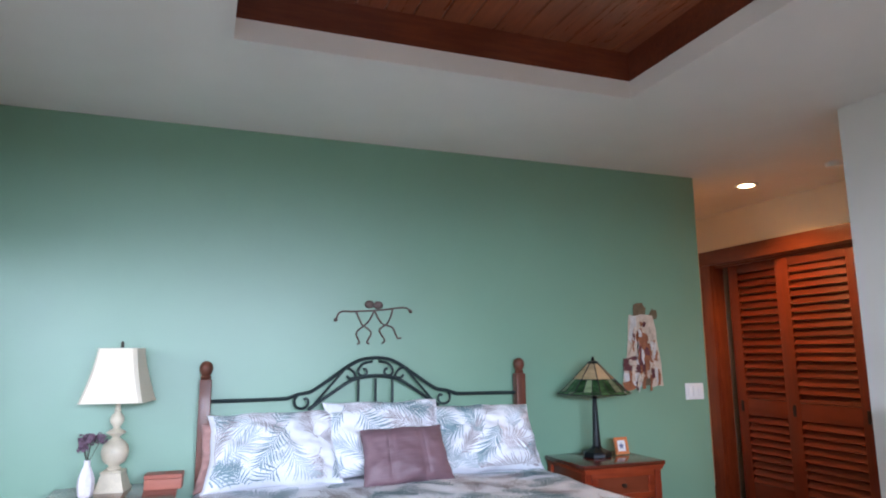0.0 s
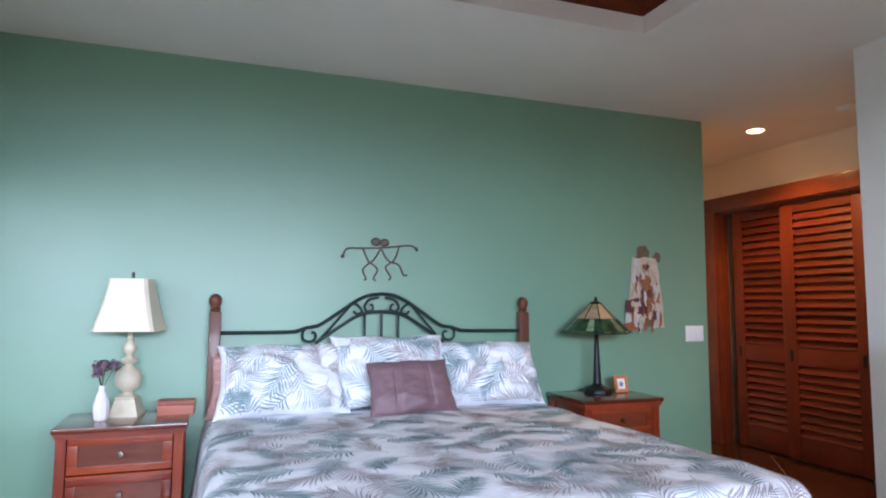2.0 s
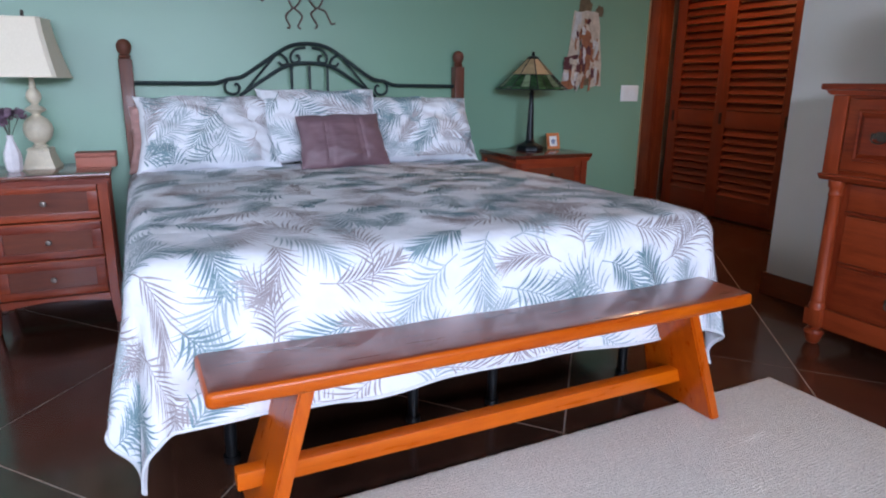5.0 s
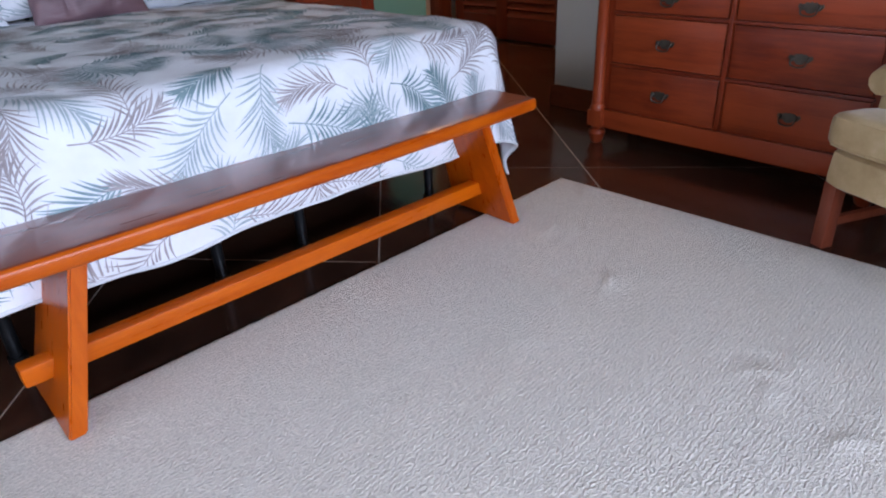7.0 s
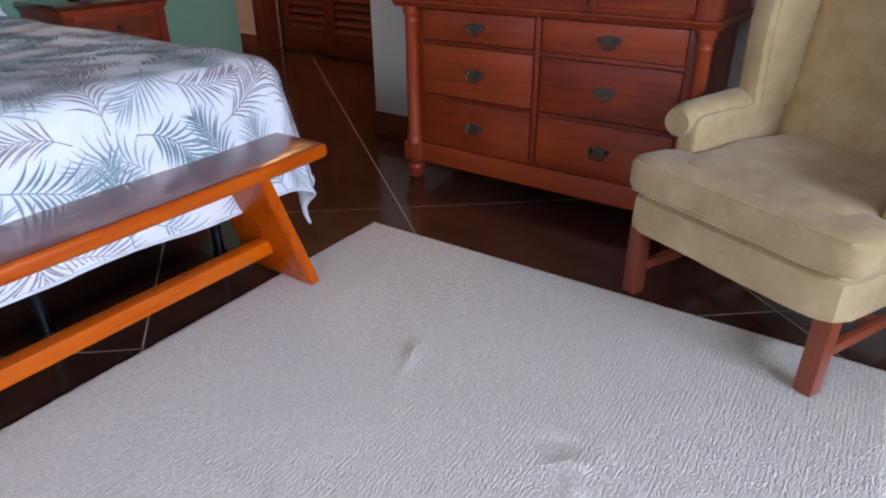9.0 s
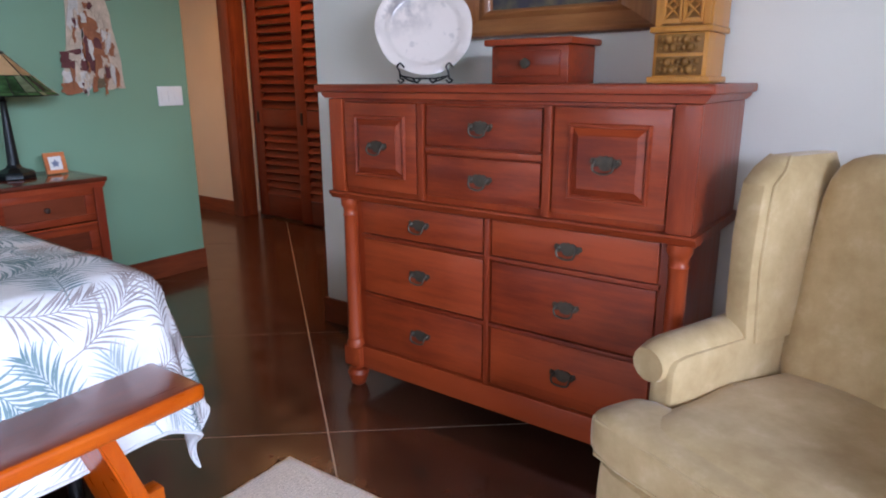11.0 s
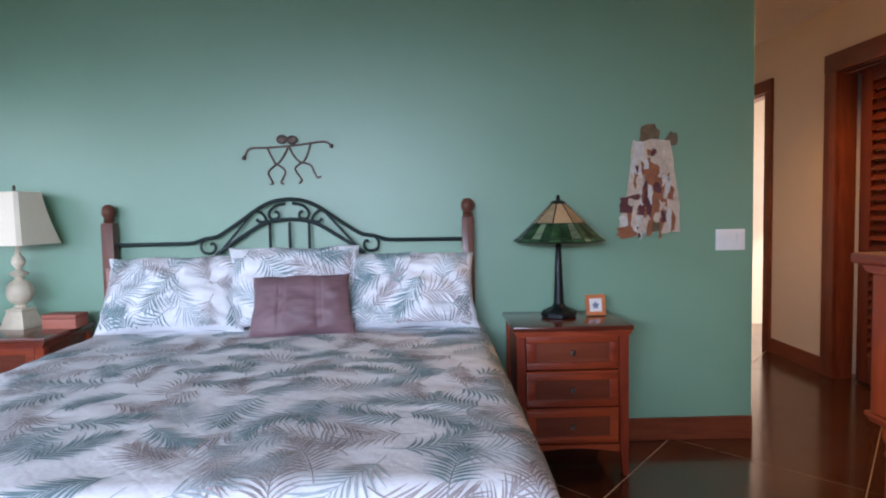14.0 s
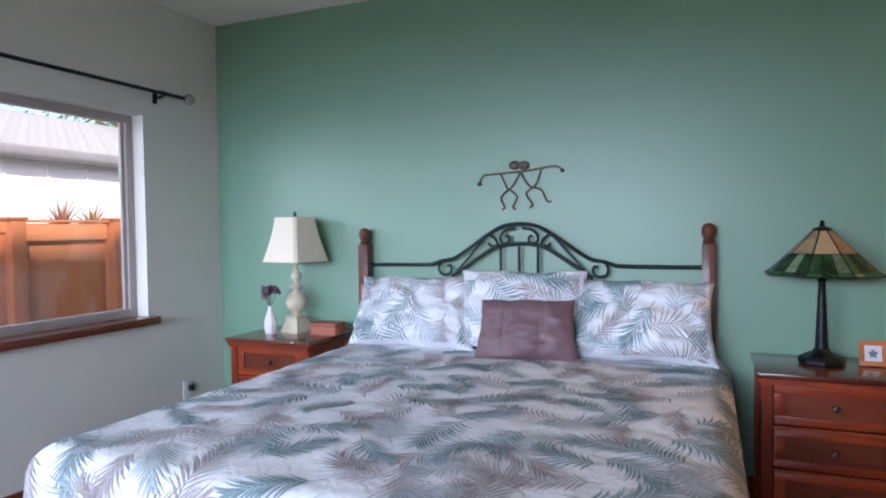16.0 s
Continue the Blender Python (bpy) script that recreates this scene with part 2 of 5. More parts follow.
bm = boxes((XH, XH + 0.13, -1.56, C0, 0, ZC), (XH, XH + 0.13, C1, D0, 0, ZC), (XH, XH + 0.13, D1, YN, 0, ZC),
           (XH, XH + 0.13, C0, C1, CZ, ZC), (XH, XH + 0.13, D0, D1, DZ, ZC))
structure("wall_hall_east", bm, M["cream"], "cream painted hall wall with closet opening")
bm = boxes((XH + 0.13, 4.6, C0 - 0.2, C0 - 0.1, 0, ZC), (XH + 0.13, 4.6, C1 + 0.1, C1 + 0.2, 0, ZC), (4.5, 4.6, C0 - 0.1, C1 + 0.1, 0, ZC))
structure("wall_closet", bm, M["white"], "white closet walls")
bm = boxes((XH + 0.13, 5.5, 1.75, 1.85, 0, ZC), (5.4, 5.5, 1.85, YN, 0, 0.9), (5.4, 5.5, 1.85, YN, 2.1, ZC), (5.4, 5.5, 1.85, 2.1, 0.9, 2.1), (5.4, 5.5, 3.1, YN, 0.9, 2.1))
structure("wall_bath", bm, M["white"], "white walls of the room past the hall")
SX0, SX1, SZ = -1.9, 0.95, 2.1
bm = boxes((XW - 0.16, SX0, YS - 0.15, YS, 0, ZC), (SX1, XE + 0.14, YS - 0.15, YS, 0, ZC), (SX0, SX1, YS - 0.15, YS, SZ, ZC))
structure("wall_south", bm, M["white"], "white wall with a terrace door opening")

# ceiling with a wood-lined tray
T = (-0.92, 1.11, -3.2, -1.165)
bm = boxes((XW - 0.16, T[0], YS - 0.15, YN + 0.14, ZC, ZC + 0.1), (T[1], 5.5, YS - 0.15, YN + 0.14, ZC, ZC + 0.1),
           (T[0], T[1], YS - 0.15, T[2], ZC, ZC + 0.1), (T[0], T[1], T[3], YN + 0.14, ZC, ZC + 0.1))
structure("ceiling", bm, M["ceil"], "white painted ceiling round a tray")
bm = bmesh.new()
o = 0.03
for x0, x1, y0, y1 in ((T[0] - o, T[1] + o, T[3], T[3] + 0.03), (T[0] - o, T[1] + o, T[2] - 0.03, T[2]), (T[0] - 0.03, T[0], T[2], T[3]), (T[1], T[1] + 0.03, T[2], T[3])):
    box(bm, x0, x1, y0, y1, ZC + 0.1005, ZC + 0.30)
structure("trim_tray", bm, M["trimx"], "dark stained wood band lining the tray ceiling")
bm = bmesh.new()
x = T[0] - 0.03
while x < T[1]:
    box(bm, x + 0.003, x + 0.137, T[2] - 0.03, T[3] + 0.03, ZC + 0.262, ZC + 0.28, bevel=0.004, seg=1)
    x += 0.14
structure("ceiling_planks", bm, M["plank"], "stained wooden plank ceiling in the tray")
structure("ceiling_lid", one(T[0] - 0.1, T[1] + 0.1, T[2] - 0.1, T[3] + 0.1, ZC + 0.302, ZC + 0.34, bevel=0), M["trim"], "dark boards above the tray")

# baseboards
BB = 0.128
bm = boxes((1.0, 2.54, -0.016, -0.0005, 0, BB), (XW, -0.9, -0.016, -0.0005, 0, BB), (-0.9, 1.0, -0.016, -0.0005, 0, BB), bevel=0.003)
structure("baseboard_north", bm, M["trimx"], "dark stained wooden baseboard")
structure("baseboard_west", one(XW + 0.0005, XW + 0.016, YS, -0.016, 0, BB, bevel=0.003), M["trimy"], "dark stained wooden baseboard")
structure("baseboard_east", boxes((XE - 0.016, XE - 0.0005, YS, -1.405, 0, BB), (XE - 0.016, XE + 0.3, -1.4195, -1.405, 0, BB), bevel=0.003), M["trimy"], "dark stained wooden baseboard")
structure("baseboard_hall", boxes((XH - 0.016, XH - 0.0005, C1 + 0.13, D0 - 0.1, 0, BB), (XH - 0.016, XH - 0.0005, -1.4, C0 - 0.13, 0, BB), bevel=0.003), M["trimy"], "dark stained wooden baseboard")
structure("baseboard_hall_end", one(2.54, XH, YN - 0.016, YN - 0.0005, 0, BB), M["trimx"], "dark stained wooden baseboard")


def casing(name, y0, y1, z, w):
    ob = thing(name, pose(XH, 0, 0), "dark red stained wooden door casing", "", kind="structure")
    part("side_casing", one(-0.025, 0.002, y1 - 0.01, y1 + w, 0, z - 0.01, bevel=0.005), M["trim"], ob)
    part("side_casing", one(-0.025, 0.002, y0 - w, y0 + 0.01, 0, z - 0.01, bevel=0.005), M["trim"], ob)
    part("head_casing", one(-0.029, 0.002, y0 - w, y1 + w, z - 0.01, z + w, bevel=0.005), M["trimy"], ob)
    part("jamb", one(0.002, 0.13, y1 - 0.02, y1 + 0.005, 0, z), M["trim"], ob)
    part("jamb", one(0.002, 0.13, y0 - 0.005, y0 + 0.02, 0, z), M["trim"], ob)
    part("head_jamb", one(0.002, 0.13, y0 + 0.02, y1 - 0.02, z - 0.02, z + 0.005), M["trimy"], ob)
    return ob


casing("door_1", C0, C1, CZ, 0.13)
casing("door_2", D0, D1, DZ, 0.1)
M["ldz"] = wood("closet_door_wood", (0.075, 0.014, 0.006), (0.15, 0.028, 0.011), 2, 0.4, 0.1)
M["ldy"] = wood("closet_louver_wood", (0.075, 0.014, 0.006), (0.15, 0.028, 0.011), 1, 0.4, 0.1)


def louver_door(x, y0, y1, label):
    """A sliding closet door with two fields of angled louvers."""
    ob = thing("louver_door", pose(x, y0, 0.02), label, "closet door", "closet doors")
    w, h, t = y1 - y0, 2.235, 0.036
    st = 0.115
    part("stile", one(0, t, 0, st, 0, h), M["ldz"], ob)
    part("stile", one(0, t, w - st, w, 0, h), M["ldz"], ob)
    for a, b in ((0, 0.2), (0.80, 0.95), (h - 0.11, h)):
        part("rail", one(0.002, t - 0.002, st, w - st, a, b), M["ldy"], ob)
    slat = bmesh.new()
    prism(slat, [(-0.006, -0.03), (0.0, -0.033), (0.036, 0.03), (0.03, 0.033)], 1, 0.0, w - 2 * st)
    me = mesh_of("louver", slat, M["ldy"])
    for a, b in ((0.2, 0.80), (0.95, h - 0.11)):
        n = round((b - a) / 0.068)
        for i in range(n):
            s = new("louver", me)
            s.parent = ob
            s.matrix_local = pose(0.003, st, a + (i + 0.5) * (b - a) / n)
    for y in (st / 2,):
        part("pull", one(-0.003, 0.004, y - 0.016, y + 0.016, 0.83, 0.93, bevel=0.006), M["black"], ob, "dark recessed finger pull")
    part("pull", one(-0.003, 0.004, w - st / 2 - 0.016, w - st / 2 + 0.016, 0.83, 0.93, bevel=0.006), M["black"], ob, "dark recessed finger pull")
    return ob


louver_door(3.825, 0.37, 1.04, "reddish stained louvered closet door, slid behind the other")
louver_door(3.775, -0.36, 0.42, "reddish stained louvered closet door in front")
structure("trim_closet_track", one(3.762, 3.87, C0 + 0.02, C1 - 0.02, 2.262 - 0.035, 2.262 - 0.022), M["trimy"], "dark wooden closet track")

# window in the west wall
win = thing("window_1", pose(XW, 0, 0), "wide fixed window with taupe vinyl frame", "", kind="structure")
for nm, r in (("window_frame", (-0.135, -0.085, W1 - 0.05, W1, WZ0, WZ1)), ("window_frame", (-0.135, -0.085, W0, W0 + 0.05, WZ0, WZ1)),
              ("window_frame", (-0.135, -0.085, W0 + 0.05, W1 - 0.05, WZ1 - 0.05, WZ1)), ("window_frame", (-0.135, -0.085, W0 + 0.05, W1 - 0.05, WZ0, WZ0 + 0.05))):
    part(nm, one(*r, bevel=0.004), M["rail"], win)
for r in ((-0.12, -0.1, W1 - 0.075, W1 - 0.05, WZ0 + 0.05, WZ1 - 0.05), (-0.12, -0.1, W0 + 0.05, W0 + 0.075, WZ0 + 0.05, WZ1 - 0.05)):
    part("sash", one(*r, bevel=0.003), M["rail"], win)
pane = part("pane", one(-0.112, -0.107, W0 + 0.075, W1 - 0.075, WZ0 + 0.05, WZ1 - 0.05, bevel=0), M["glass"], win)
pane.visible_shadow = False
part("window_sill", one(-0.085, 0.055, W0 - 0.05, W1 + 0.045, WZ0 - 0.046, WZ0, bevel=0.008), M["trimy"], win, "dark stained wooden sill")

# curtain rod
rod = thing("curtain_rod", pose(XW, 0, 2.19), "black curtain rod with a glass ball finial", "curtain rod")
part("rod", tube(bmesh.new(), [(0.075, -4.95, 0), (0.075, -0.37, 0)], 0.011, 12), M["black"], rod)
bm = bmesh.new()
bmesh.ops.create_uvsphere(bm, u_segments=20, v_segments=12, radius=0.034, matrix=pose(0.075, -0.325, 0))
part("finial", bm, plain("mottled_crystal", (0.3, 0.29, 0.27), 0.12, 0.2, 0.5, 60), rod, "mottled glass ball finial")
for y in (-0.53, -2.7, -4.78):
    bm = tube(bmesh.new(), [(0, y, -0.02), (0.05, y, -0.02), (0.075, y, -0.012)], 0.007, 8)
    box(bm, 0.0005, 0.006, y - 0.016, y + 0.016, -0.055, 0.015, bevel=0.002)
    tube(bm, [(0.075, y - 0.012, 0), (0.075, y + 0.012, 0)], 0.016, 12)
    part("bracket", bm, M["black"], rod)

# rug
def rug_mat():
    g = Nodes("ribbed_wool_loop")
    o = g.obj()
    wv = g.n("TexWave", wave_type='BANDS', bands_direction='Y')
    g.put(o, wv.inputs["Vector"])
    wv.inputs["Scale"].default_value = 26.0
    wv.inputs["Distortion"].default_value = 5.0
    wv.inputs["Detail"].default_value = 2.0
    wv.inputs["Detail Scale"].default_value = 3.0
    loops = g.noise(g.vmath('MULTIPLY', o, (1.0, 1.7, 1.0)), 150.0, 2.0)
    big = g.noise(o, 2.0, 3.0)
    f = g.math('ADD', g.math('MULTIPLY', wv.outputs["Fac"], 0.15), loops)
    g.bump(g.math('MULTIPLY_ADD', big, 0.6, f), 0.95, 0.0095)
    col = g.mix(g.ramp(f, 0.35, 0.8), (0.66, 0.595, 0.505, 1), (0.95, 0.87, 0.765, 1))
    col = g.mix(g.ramp(big, 0.35, 0.7, 0.0, 0.25), col, (0.77, 0.705, 0.62, 1))
    return g.done(col, 0.95, spec=0.15)


bm = bmesh.new()
nx, ny = 240, 160
grid = [[None] * (ny + 1) for _ in range(nx + 1)]
creases = [(0.70, -2.93, 0.014, 0.05, 0.5), (0.9, -2.55, 0.007, 0.07, 0.3), (0.96, -2.62, 0.005, 0.06, 0.6), (0.35, -3.25, 0.004, 0.09, 0.9), (0.62, -3.42, -0.006, 0.05, 1.9), (0.5, -3.5, 0.01, 0.05, 0.5), (0.56, -3.46, 0.009, 0.06, 2.1), (0.1, -3.0, 0.004, 0.1, 0.4), (0.45, -3.7, 0.007, 0.06, 2.4), (0.66, -3.5, 0.008, 0.05, 1.0)]
rr = random.Random(5)
creases += [(rr.uniform(-1.2, 1.2), rr.uniform(-3.95, -2.6), rr.uniform(-0.003, 0.004), rr.uniform(0.04, 0.1), rr.uniform(0, 3.1)) for _ in range(26)]
for i in range(nx + 1):
    for j in range(ny + 1):
        x, y = -1.42 + 2.765 * i / nx, -1.8 * j / ny
        z = 0.011 + 0.0015 * noise.noise((x * 3, y * 3, 0.3))
        for dx, dy, h, s, an in creases:
            ex, ey = x - dx, y - dy - 2.262
            if abs(ex) + abs(ey) < 0.3:
                al, ac = ex * math.cos(an) + ey * math.sin(an), ey * math.cos(an) - ex * math.sin(an)
                z += h * math.exp(-(al / s) ** 2 - ((ac - 3 * al * al) / 0.02) ** 2)
        if i in (0, nx) or j in (0, ny):
            z = 0.004
            x += 0.004 * noise.noise((y * 30, 0, 1))
            y += 0.004 * noise.noise((x * 30, 4, 1))
        grid[i][j] = bm.verts.new((x, y, z))
for i in range(nx):
    for j in range(ny):
        bm.faces.new((grid[i][j], grid[i][j + 1], grid[i + 1][j + 1], grid[i + 1][j]))
rim = [bm.verts.new((x, y, 0)) for x, y in ((-1.42, 0), (1.345, 0), (1.345, -1.8), (-1.42, -1.8))]
bm.faces.new(rim)
RUG = piece("rug", bm, rug_mat(), "off-white ribbed wool rug on the dark floor", "rug", at=pose(0, -2.276, 0.0005, 0, 0, 1.8))

# ---- bed ----
BX, BF, BT = 0.935, -2.07, 0.71       # half width, foot, top
bed = thing("bed", pose(0, 0, 0), "made king bed with iron and wood headboard", "bed")
# the low black sheet is added to stand in for shade under the bed
hb = part("headboard", boxes((-0.93, 0.93, -0.07, -0.03, 0.06, 0.34)), M["black"], bed, "black iron headboard with scrolls, low black sheet as under-bed shade")


def rail_line(name, pts, r):
    return part(name, tube(bmesh.new(), [(x, -0.05, z) for x, _, z in spline([(x, 0, z) for x, z in pts])], r, 8), M["iron"], hb)


for s in (-1, 1):
    bm = bmesh.new()
    box(bm, s * 0.96 - 0.032, s * 0.96 + 0.032, -0.082, -0.018, 0.0, 1.275, bevel=0.006)
    lathe(bm, [(0.02, 1.272), (0.027, 1.28), (0.03, 1.288), (0.022, 1.296), (0.028, 1.306), (0.0345, 1.322), (0.036, 1.336), (0.033, 1.353), (0.024, 1.366), (0.011, 1.373), (0.003, 1.374)], 20, (s * 0.96, -0.05, 0))
    part("post", bm, M["post"], bed, "dark brown square post with ball finial")
    rail_line("top_rail", [(s * 0.93, 1.155), (s * 0.56, 1.157), (s * 0.50, 1.165), (s * 0.455, 1.18), (s * 0.42, 1.185), (s * 0.37, 1.20), (s * 0.24, 1.285), (s * 0.15, 1.345), (s * 0.08, 1.375), (0, 1.385)], 0.0105)
    rail_line("lower_arch", [(s * 0.40, 1.09), (s * 0.25, 1.19), (s * 0.15, 1.25), (s * 0.07, 1.272), (0, 1.277)], 0.0105)
    rail_line("brace", [(s * 0.20, 1.305), (s * 0.28, 1.215), (s * 0.36, 1.125), (s * 0.375, 1.10)], 0.007)
    rail_line("corner_scroll", [(s * 0.455, 1.18), (s * 0.475, 1.15), (s * 0.47, 1.115), (s * 0.44, 1.10), (s * 0.41, 1.108), (s * 0.398, 1.135), (s * 0.41, 1.155), (s * 0.425, 1.15)], 0.0075)
    rail_line("arch_scroll", [(s * 0.02, 1.362), (s * 0.075, 1.35), (s * 0.105, 1.315), (s * 0.10, 1.285), (s * 0.075, 1.278), (s * 0.055, 1.292), (s * 0.06, 1.315), (s * 0.075, 1.318)], 0.0075)
    rail_line("side_scroll", [(s * 0.12, 1.27), (s * 0.155, 1.262), (s * 0.175, 1.28)], 0.0075)
    rail_line("side_scroll", [(s * 0.205, 1.318), (s * 0.165, 1.322), (s * 0.135, 1.30), (s * 0.12, 1.27)], 0.0075)
for x in (-0.105, 0.0, 0.105):
    rail_line("spindle", [(x, 1.262), (x, 1.0), (x, 0.6)], 0.008)
rail_line("low_rail", [(-0.93, 0.62), (0, 0.62), (0.93, 0.62)], 0.0105)
part("frame", boxes((-0.93, 0.93, BF + 0.1, -0.09, 0.20, 0.235), bevel=0.005), M["black"], bed, "black steel bed frame")
for x, y in ((-0.76, -1.96), (-0.14, -1.96), (0.18, -1.96), (0.80, -1.96), (-0.76, -1.05), (0.02, -1.05), (0.8, -1.05), (-0.76, -0.25), (0.8, -0.25)):
    bm = tube(bmesh.new(), [(x, y, 0.02), (x, y, 0.2)], 0.019, 12)
    tube(bm, [(x, y, 0), (x, y, 0.022)], 0.026, 12)
    part("leg", bm, M["black"], bed)
part("mattress", one(-BX + 0.01, BX - 0.01, BF + 0.04, -0.1, 0.236, BT - 0.03, bevel=0.05), M["switch"], bed, "white mattress under the cover")


M["hem"] = plain("white_cotton_binding", (0.7, 0.72, 0.74), 0.9)


def cotton(name, a, b, quilt=0.0):
    """Creased cotton between two tones; the cover is stitched into small diamonds."""
    g = Nodes(name)
    uv = g.uv()
    height = g.math('MULTIPLY_ADD', g.noise(uv, 420.0, 2.0), 0.08, g.noise(uv, 9.0, 4.0))
    if quilt:
        xyz = g.n("SeparateXYZ")
        g.put(uv, xyz.inputs[0])
        for op in ('ADD', 'SUBTRACT'):
            tri = g.math('PINGPONG', g.math('MULTIPLY', g.math(op, xyz.outputs[0], xyz.outputs[1]), 9.0), 0.5)
            height = g.math('ADD', height, g.ramp(tri, 0.0, 0.12, -quilt, 0.0))
    g.bump(height, 0.5, 0.02)
    return g.done(g.mix(g.ramp(g.noise(uv, 14.0, 3.0), 0.32, 0.68), rgb(a), rgb(b)), 0.85, spec=0.25)


M["cotton"] = cotton("white_printed_cotton", (0.80, 0.81, 0.84), (0.86, 0.87, 0.90), 0.045)
M["pillow_cotton"] = cotton("white_pillow_cotton", (0.80, 0.81, 0.84), (0.86, 0.87, 0.90))
# ink, half width of a leaflet
INKS = [("teal", cotton("grey_teal_ink", (0.165, 0.265, 0.285), (0.29, 0.39, 0.41)), 0.0043),
        ("mauve", cotton("mauve_grey_ink", (0.31, 0.265, 0.27), (0.47, 0.42, 0.42)), 0.0033),
        ("pale", cotton("pale_blue_grey_ink", (0.33, 0.41, 0.435), (0.49, 0.555, 0.575)), 0.0038)]


def frond(rnd, cx, cy, size, half):
    """One printed palm frond as flat strips: a bent stem with leaflets that arch away from it."""
    head, bend = rnd.uniform(0, 2 * math.pi), rnd.uniform(-1.6, 1.6)
    strips, stem, p = [], [], Vector((0, 0))
    n = 16
    for k in range(n + 1):
        a = head + bend * (k / n - 0.5)
        stem.append((p.copy(), a))
        p = p + Vector((math.cos(a), math.sin(a))) * size / n
    mid = stem[n // 2][0]
    shift = Vector((cx, cy)) - mid
    strips.append([(q + shift, a, 0.0019 * (1 - 0.6 * k / n)) for k, (q, a) in enumerate(stem)])
    open0, curl = rnd.uniform(0.5, 0.8), rnd.uniform(0.3, 1.0)
    for side in (-1, 1):
        for k in range(3, n + 1):
            f = (k - 3) / (n - 3)
            q, a = stem[k]
            ln = size * (0.13 + 0.30 * math.sin(math.pi * (0.16 + 0.78 * f)) ** 0.8) * rnd.uniform(0.82, 1.1)
            turn = open0 * (1.15 - 0.75 * f) + rnd.gauss(0, 0.05)
            pt, pts = q + shift, []
            for m in range(7):
                v = m / 6
                d = a + side * (turn + curl * v * (1 - 0.4 * f))
                wide = half * (0.25 + 0.75 * min(1, v * 3)) * (1 - max(0, (v - 0.35) / 0.65) ** 1.5) * (1 - 0.2 * f)
                pts.append((pt.copy(), d, max(wide, 0.0004)))
                pt = pt + Vector((math.cos(d), math.sin(d))) * ln / 6
            strips.append(pts)
    return strips


def print_fronds(parent, surf, u0, u1, v0, v1, gap, size, seed, material_lift=0.0025):
    """Scatters printed fronds over a surface given as a function of two lengths."""
    rnd = random.Random(seed)
    spots = []
    for _ in range(4000):
        c = (rnd.uniform(u0, u1), rnd.uniform(v0, v1))
        if all(math.hypot(c[0] - d[0], c[1] - d[1]) > gap for d in spots):
            spots.append(c)
    bms = []
    for _ in INKS:
        b = bmesh.new()
        bms.append((b, b.loops.layers.uv.new("uv")))
    e = 0.004
    for k, (cx, cy) in enumerate(spots):
        ink = (0, 1, 2, 0, 1)[k % 5]
        b, layer = bms[ink]
        lift = material_lift + 0.0005 * (k % 4)
        for strip in frond(rnd, cx, cy, size * rnd.uniform(0.85, 1.15), INKS[ink][2]):
            last = None
            for q, d, w in strip:
                sd = Vector((-math.sin(d), math.cos(d))) * w
                if not (u0 + w < q.x < u1 - w and v0 + w < q.y < v1 - w):
                    last = None
                    continue
                pair = []
                for r in (q + sd, q - sd):
                    o = surf(r.x, r.y)
                    nrm = (surf(r.x + e, r.y) - o).cross(surf(r.x, r.y + e) - o)
                    nrm = nrm.normalized() if nrm.length > 1e-9 else Vector((0, 0, 1))
                    pair.append((b.verts.new(o + nrm * lift), (r.x, r.y)))
                if last:
                    ring = [last[0], last[1], pair[1], pair[0]]
                    face = b.faces.new([v for v, _ in ring])
                    for loop, (_, uv) in zip(face.loops, ring):
                        loop[layer].uv = uv
                last = pair
    for (name, mat, _), (b, _) in zip(INKS, bms):
        part("printed_fronds", b, mat, parent, name + " palm fronds printed on the cotton")


def cover_point(s, t, drop=0.50, rad=0.1):
    """The quilt's cloth: flat top, a drop on three sides, corners that fold to points."""
    ds, dt, sg = max(0.0, abs(s) - BX), max(0.0, t - 2.06), (1 if s > 0 else -1)
    bx, by = max(-BX, min(BX, s)), -0.01 - min(t, 2.06)
    puff = 0.012 * noise.noise((s * 2.2, t * 2.2, 0)) + 0.004 * noise.noise((s * 9, t * 9, 2))
    r = math.hypot(ds, dt)
    th = math.atan2(dt, ds) if r > 0 else 0
    # rounded shoulder, then straight down
    if r < rad * 1.57:
        a = r / rad
        out, dn = rad * math.sin(a), rad * (1 - math.cos(a))
    else:
        out, dn = rad, rad + (r - rad * 1.57)
    corner = math.sin(2 * th) if r > 0 else 0
    low = max(0.0, dn - rad) / drop
    fold = 0.012 * math.sin(s * 13 + 1.3 * noise.noise((s * 3, 0, 5))) * low if dt > ds else 0.016 * math.sin(t * 12 + 1.0) * low
    out2 = out + fold + 0.05 * low * (1 - corner) + corner * low * (0.09 + 0.055 * math.sin(6 * th))
    hem = 0.012 * low * math.sin(5.2 * (s if dt > ds else t) + 0.6)
    x = bx + sg * out2 * math.cos(th) * (1 if r else 0)
    y = by - out2 * math.sin(th) * (1 if r else 0)
    z = BT + puff - dn * (1 - 0.03 * corner) + hem
    return Vector((x, y, max(z, 0.03)))


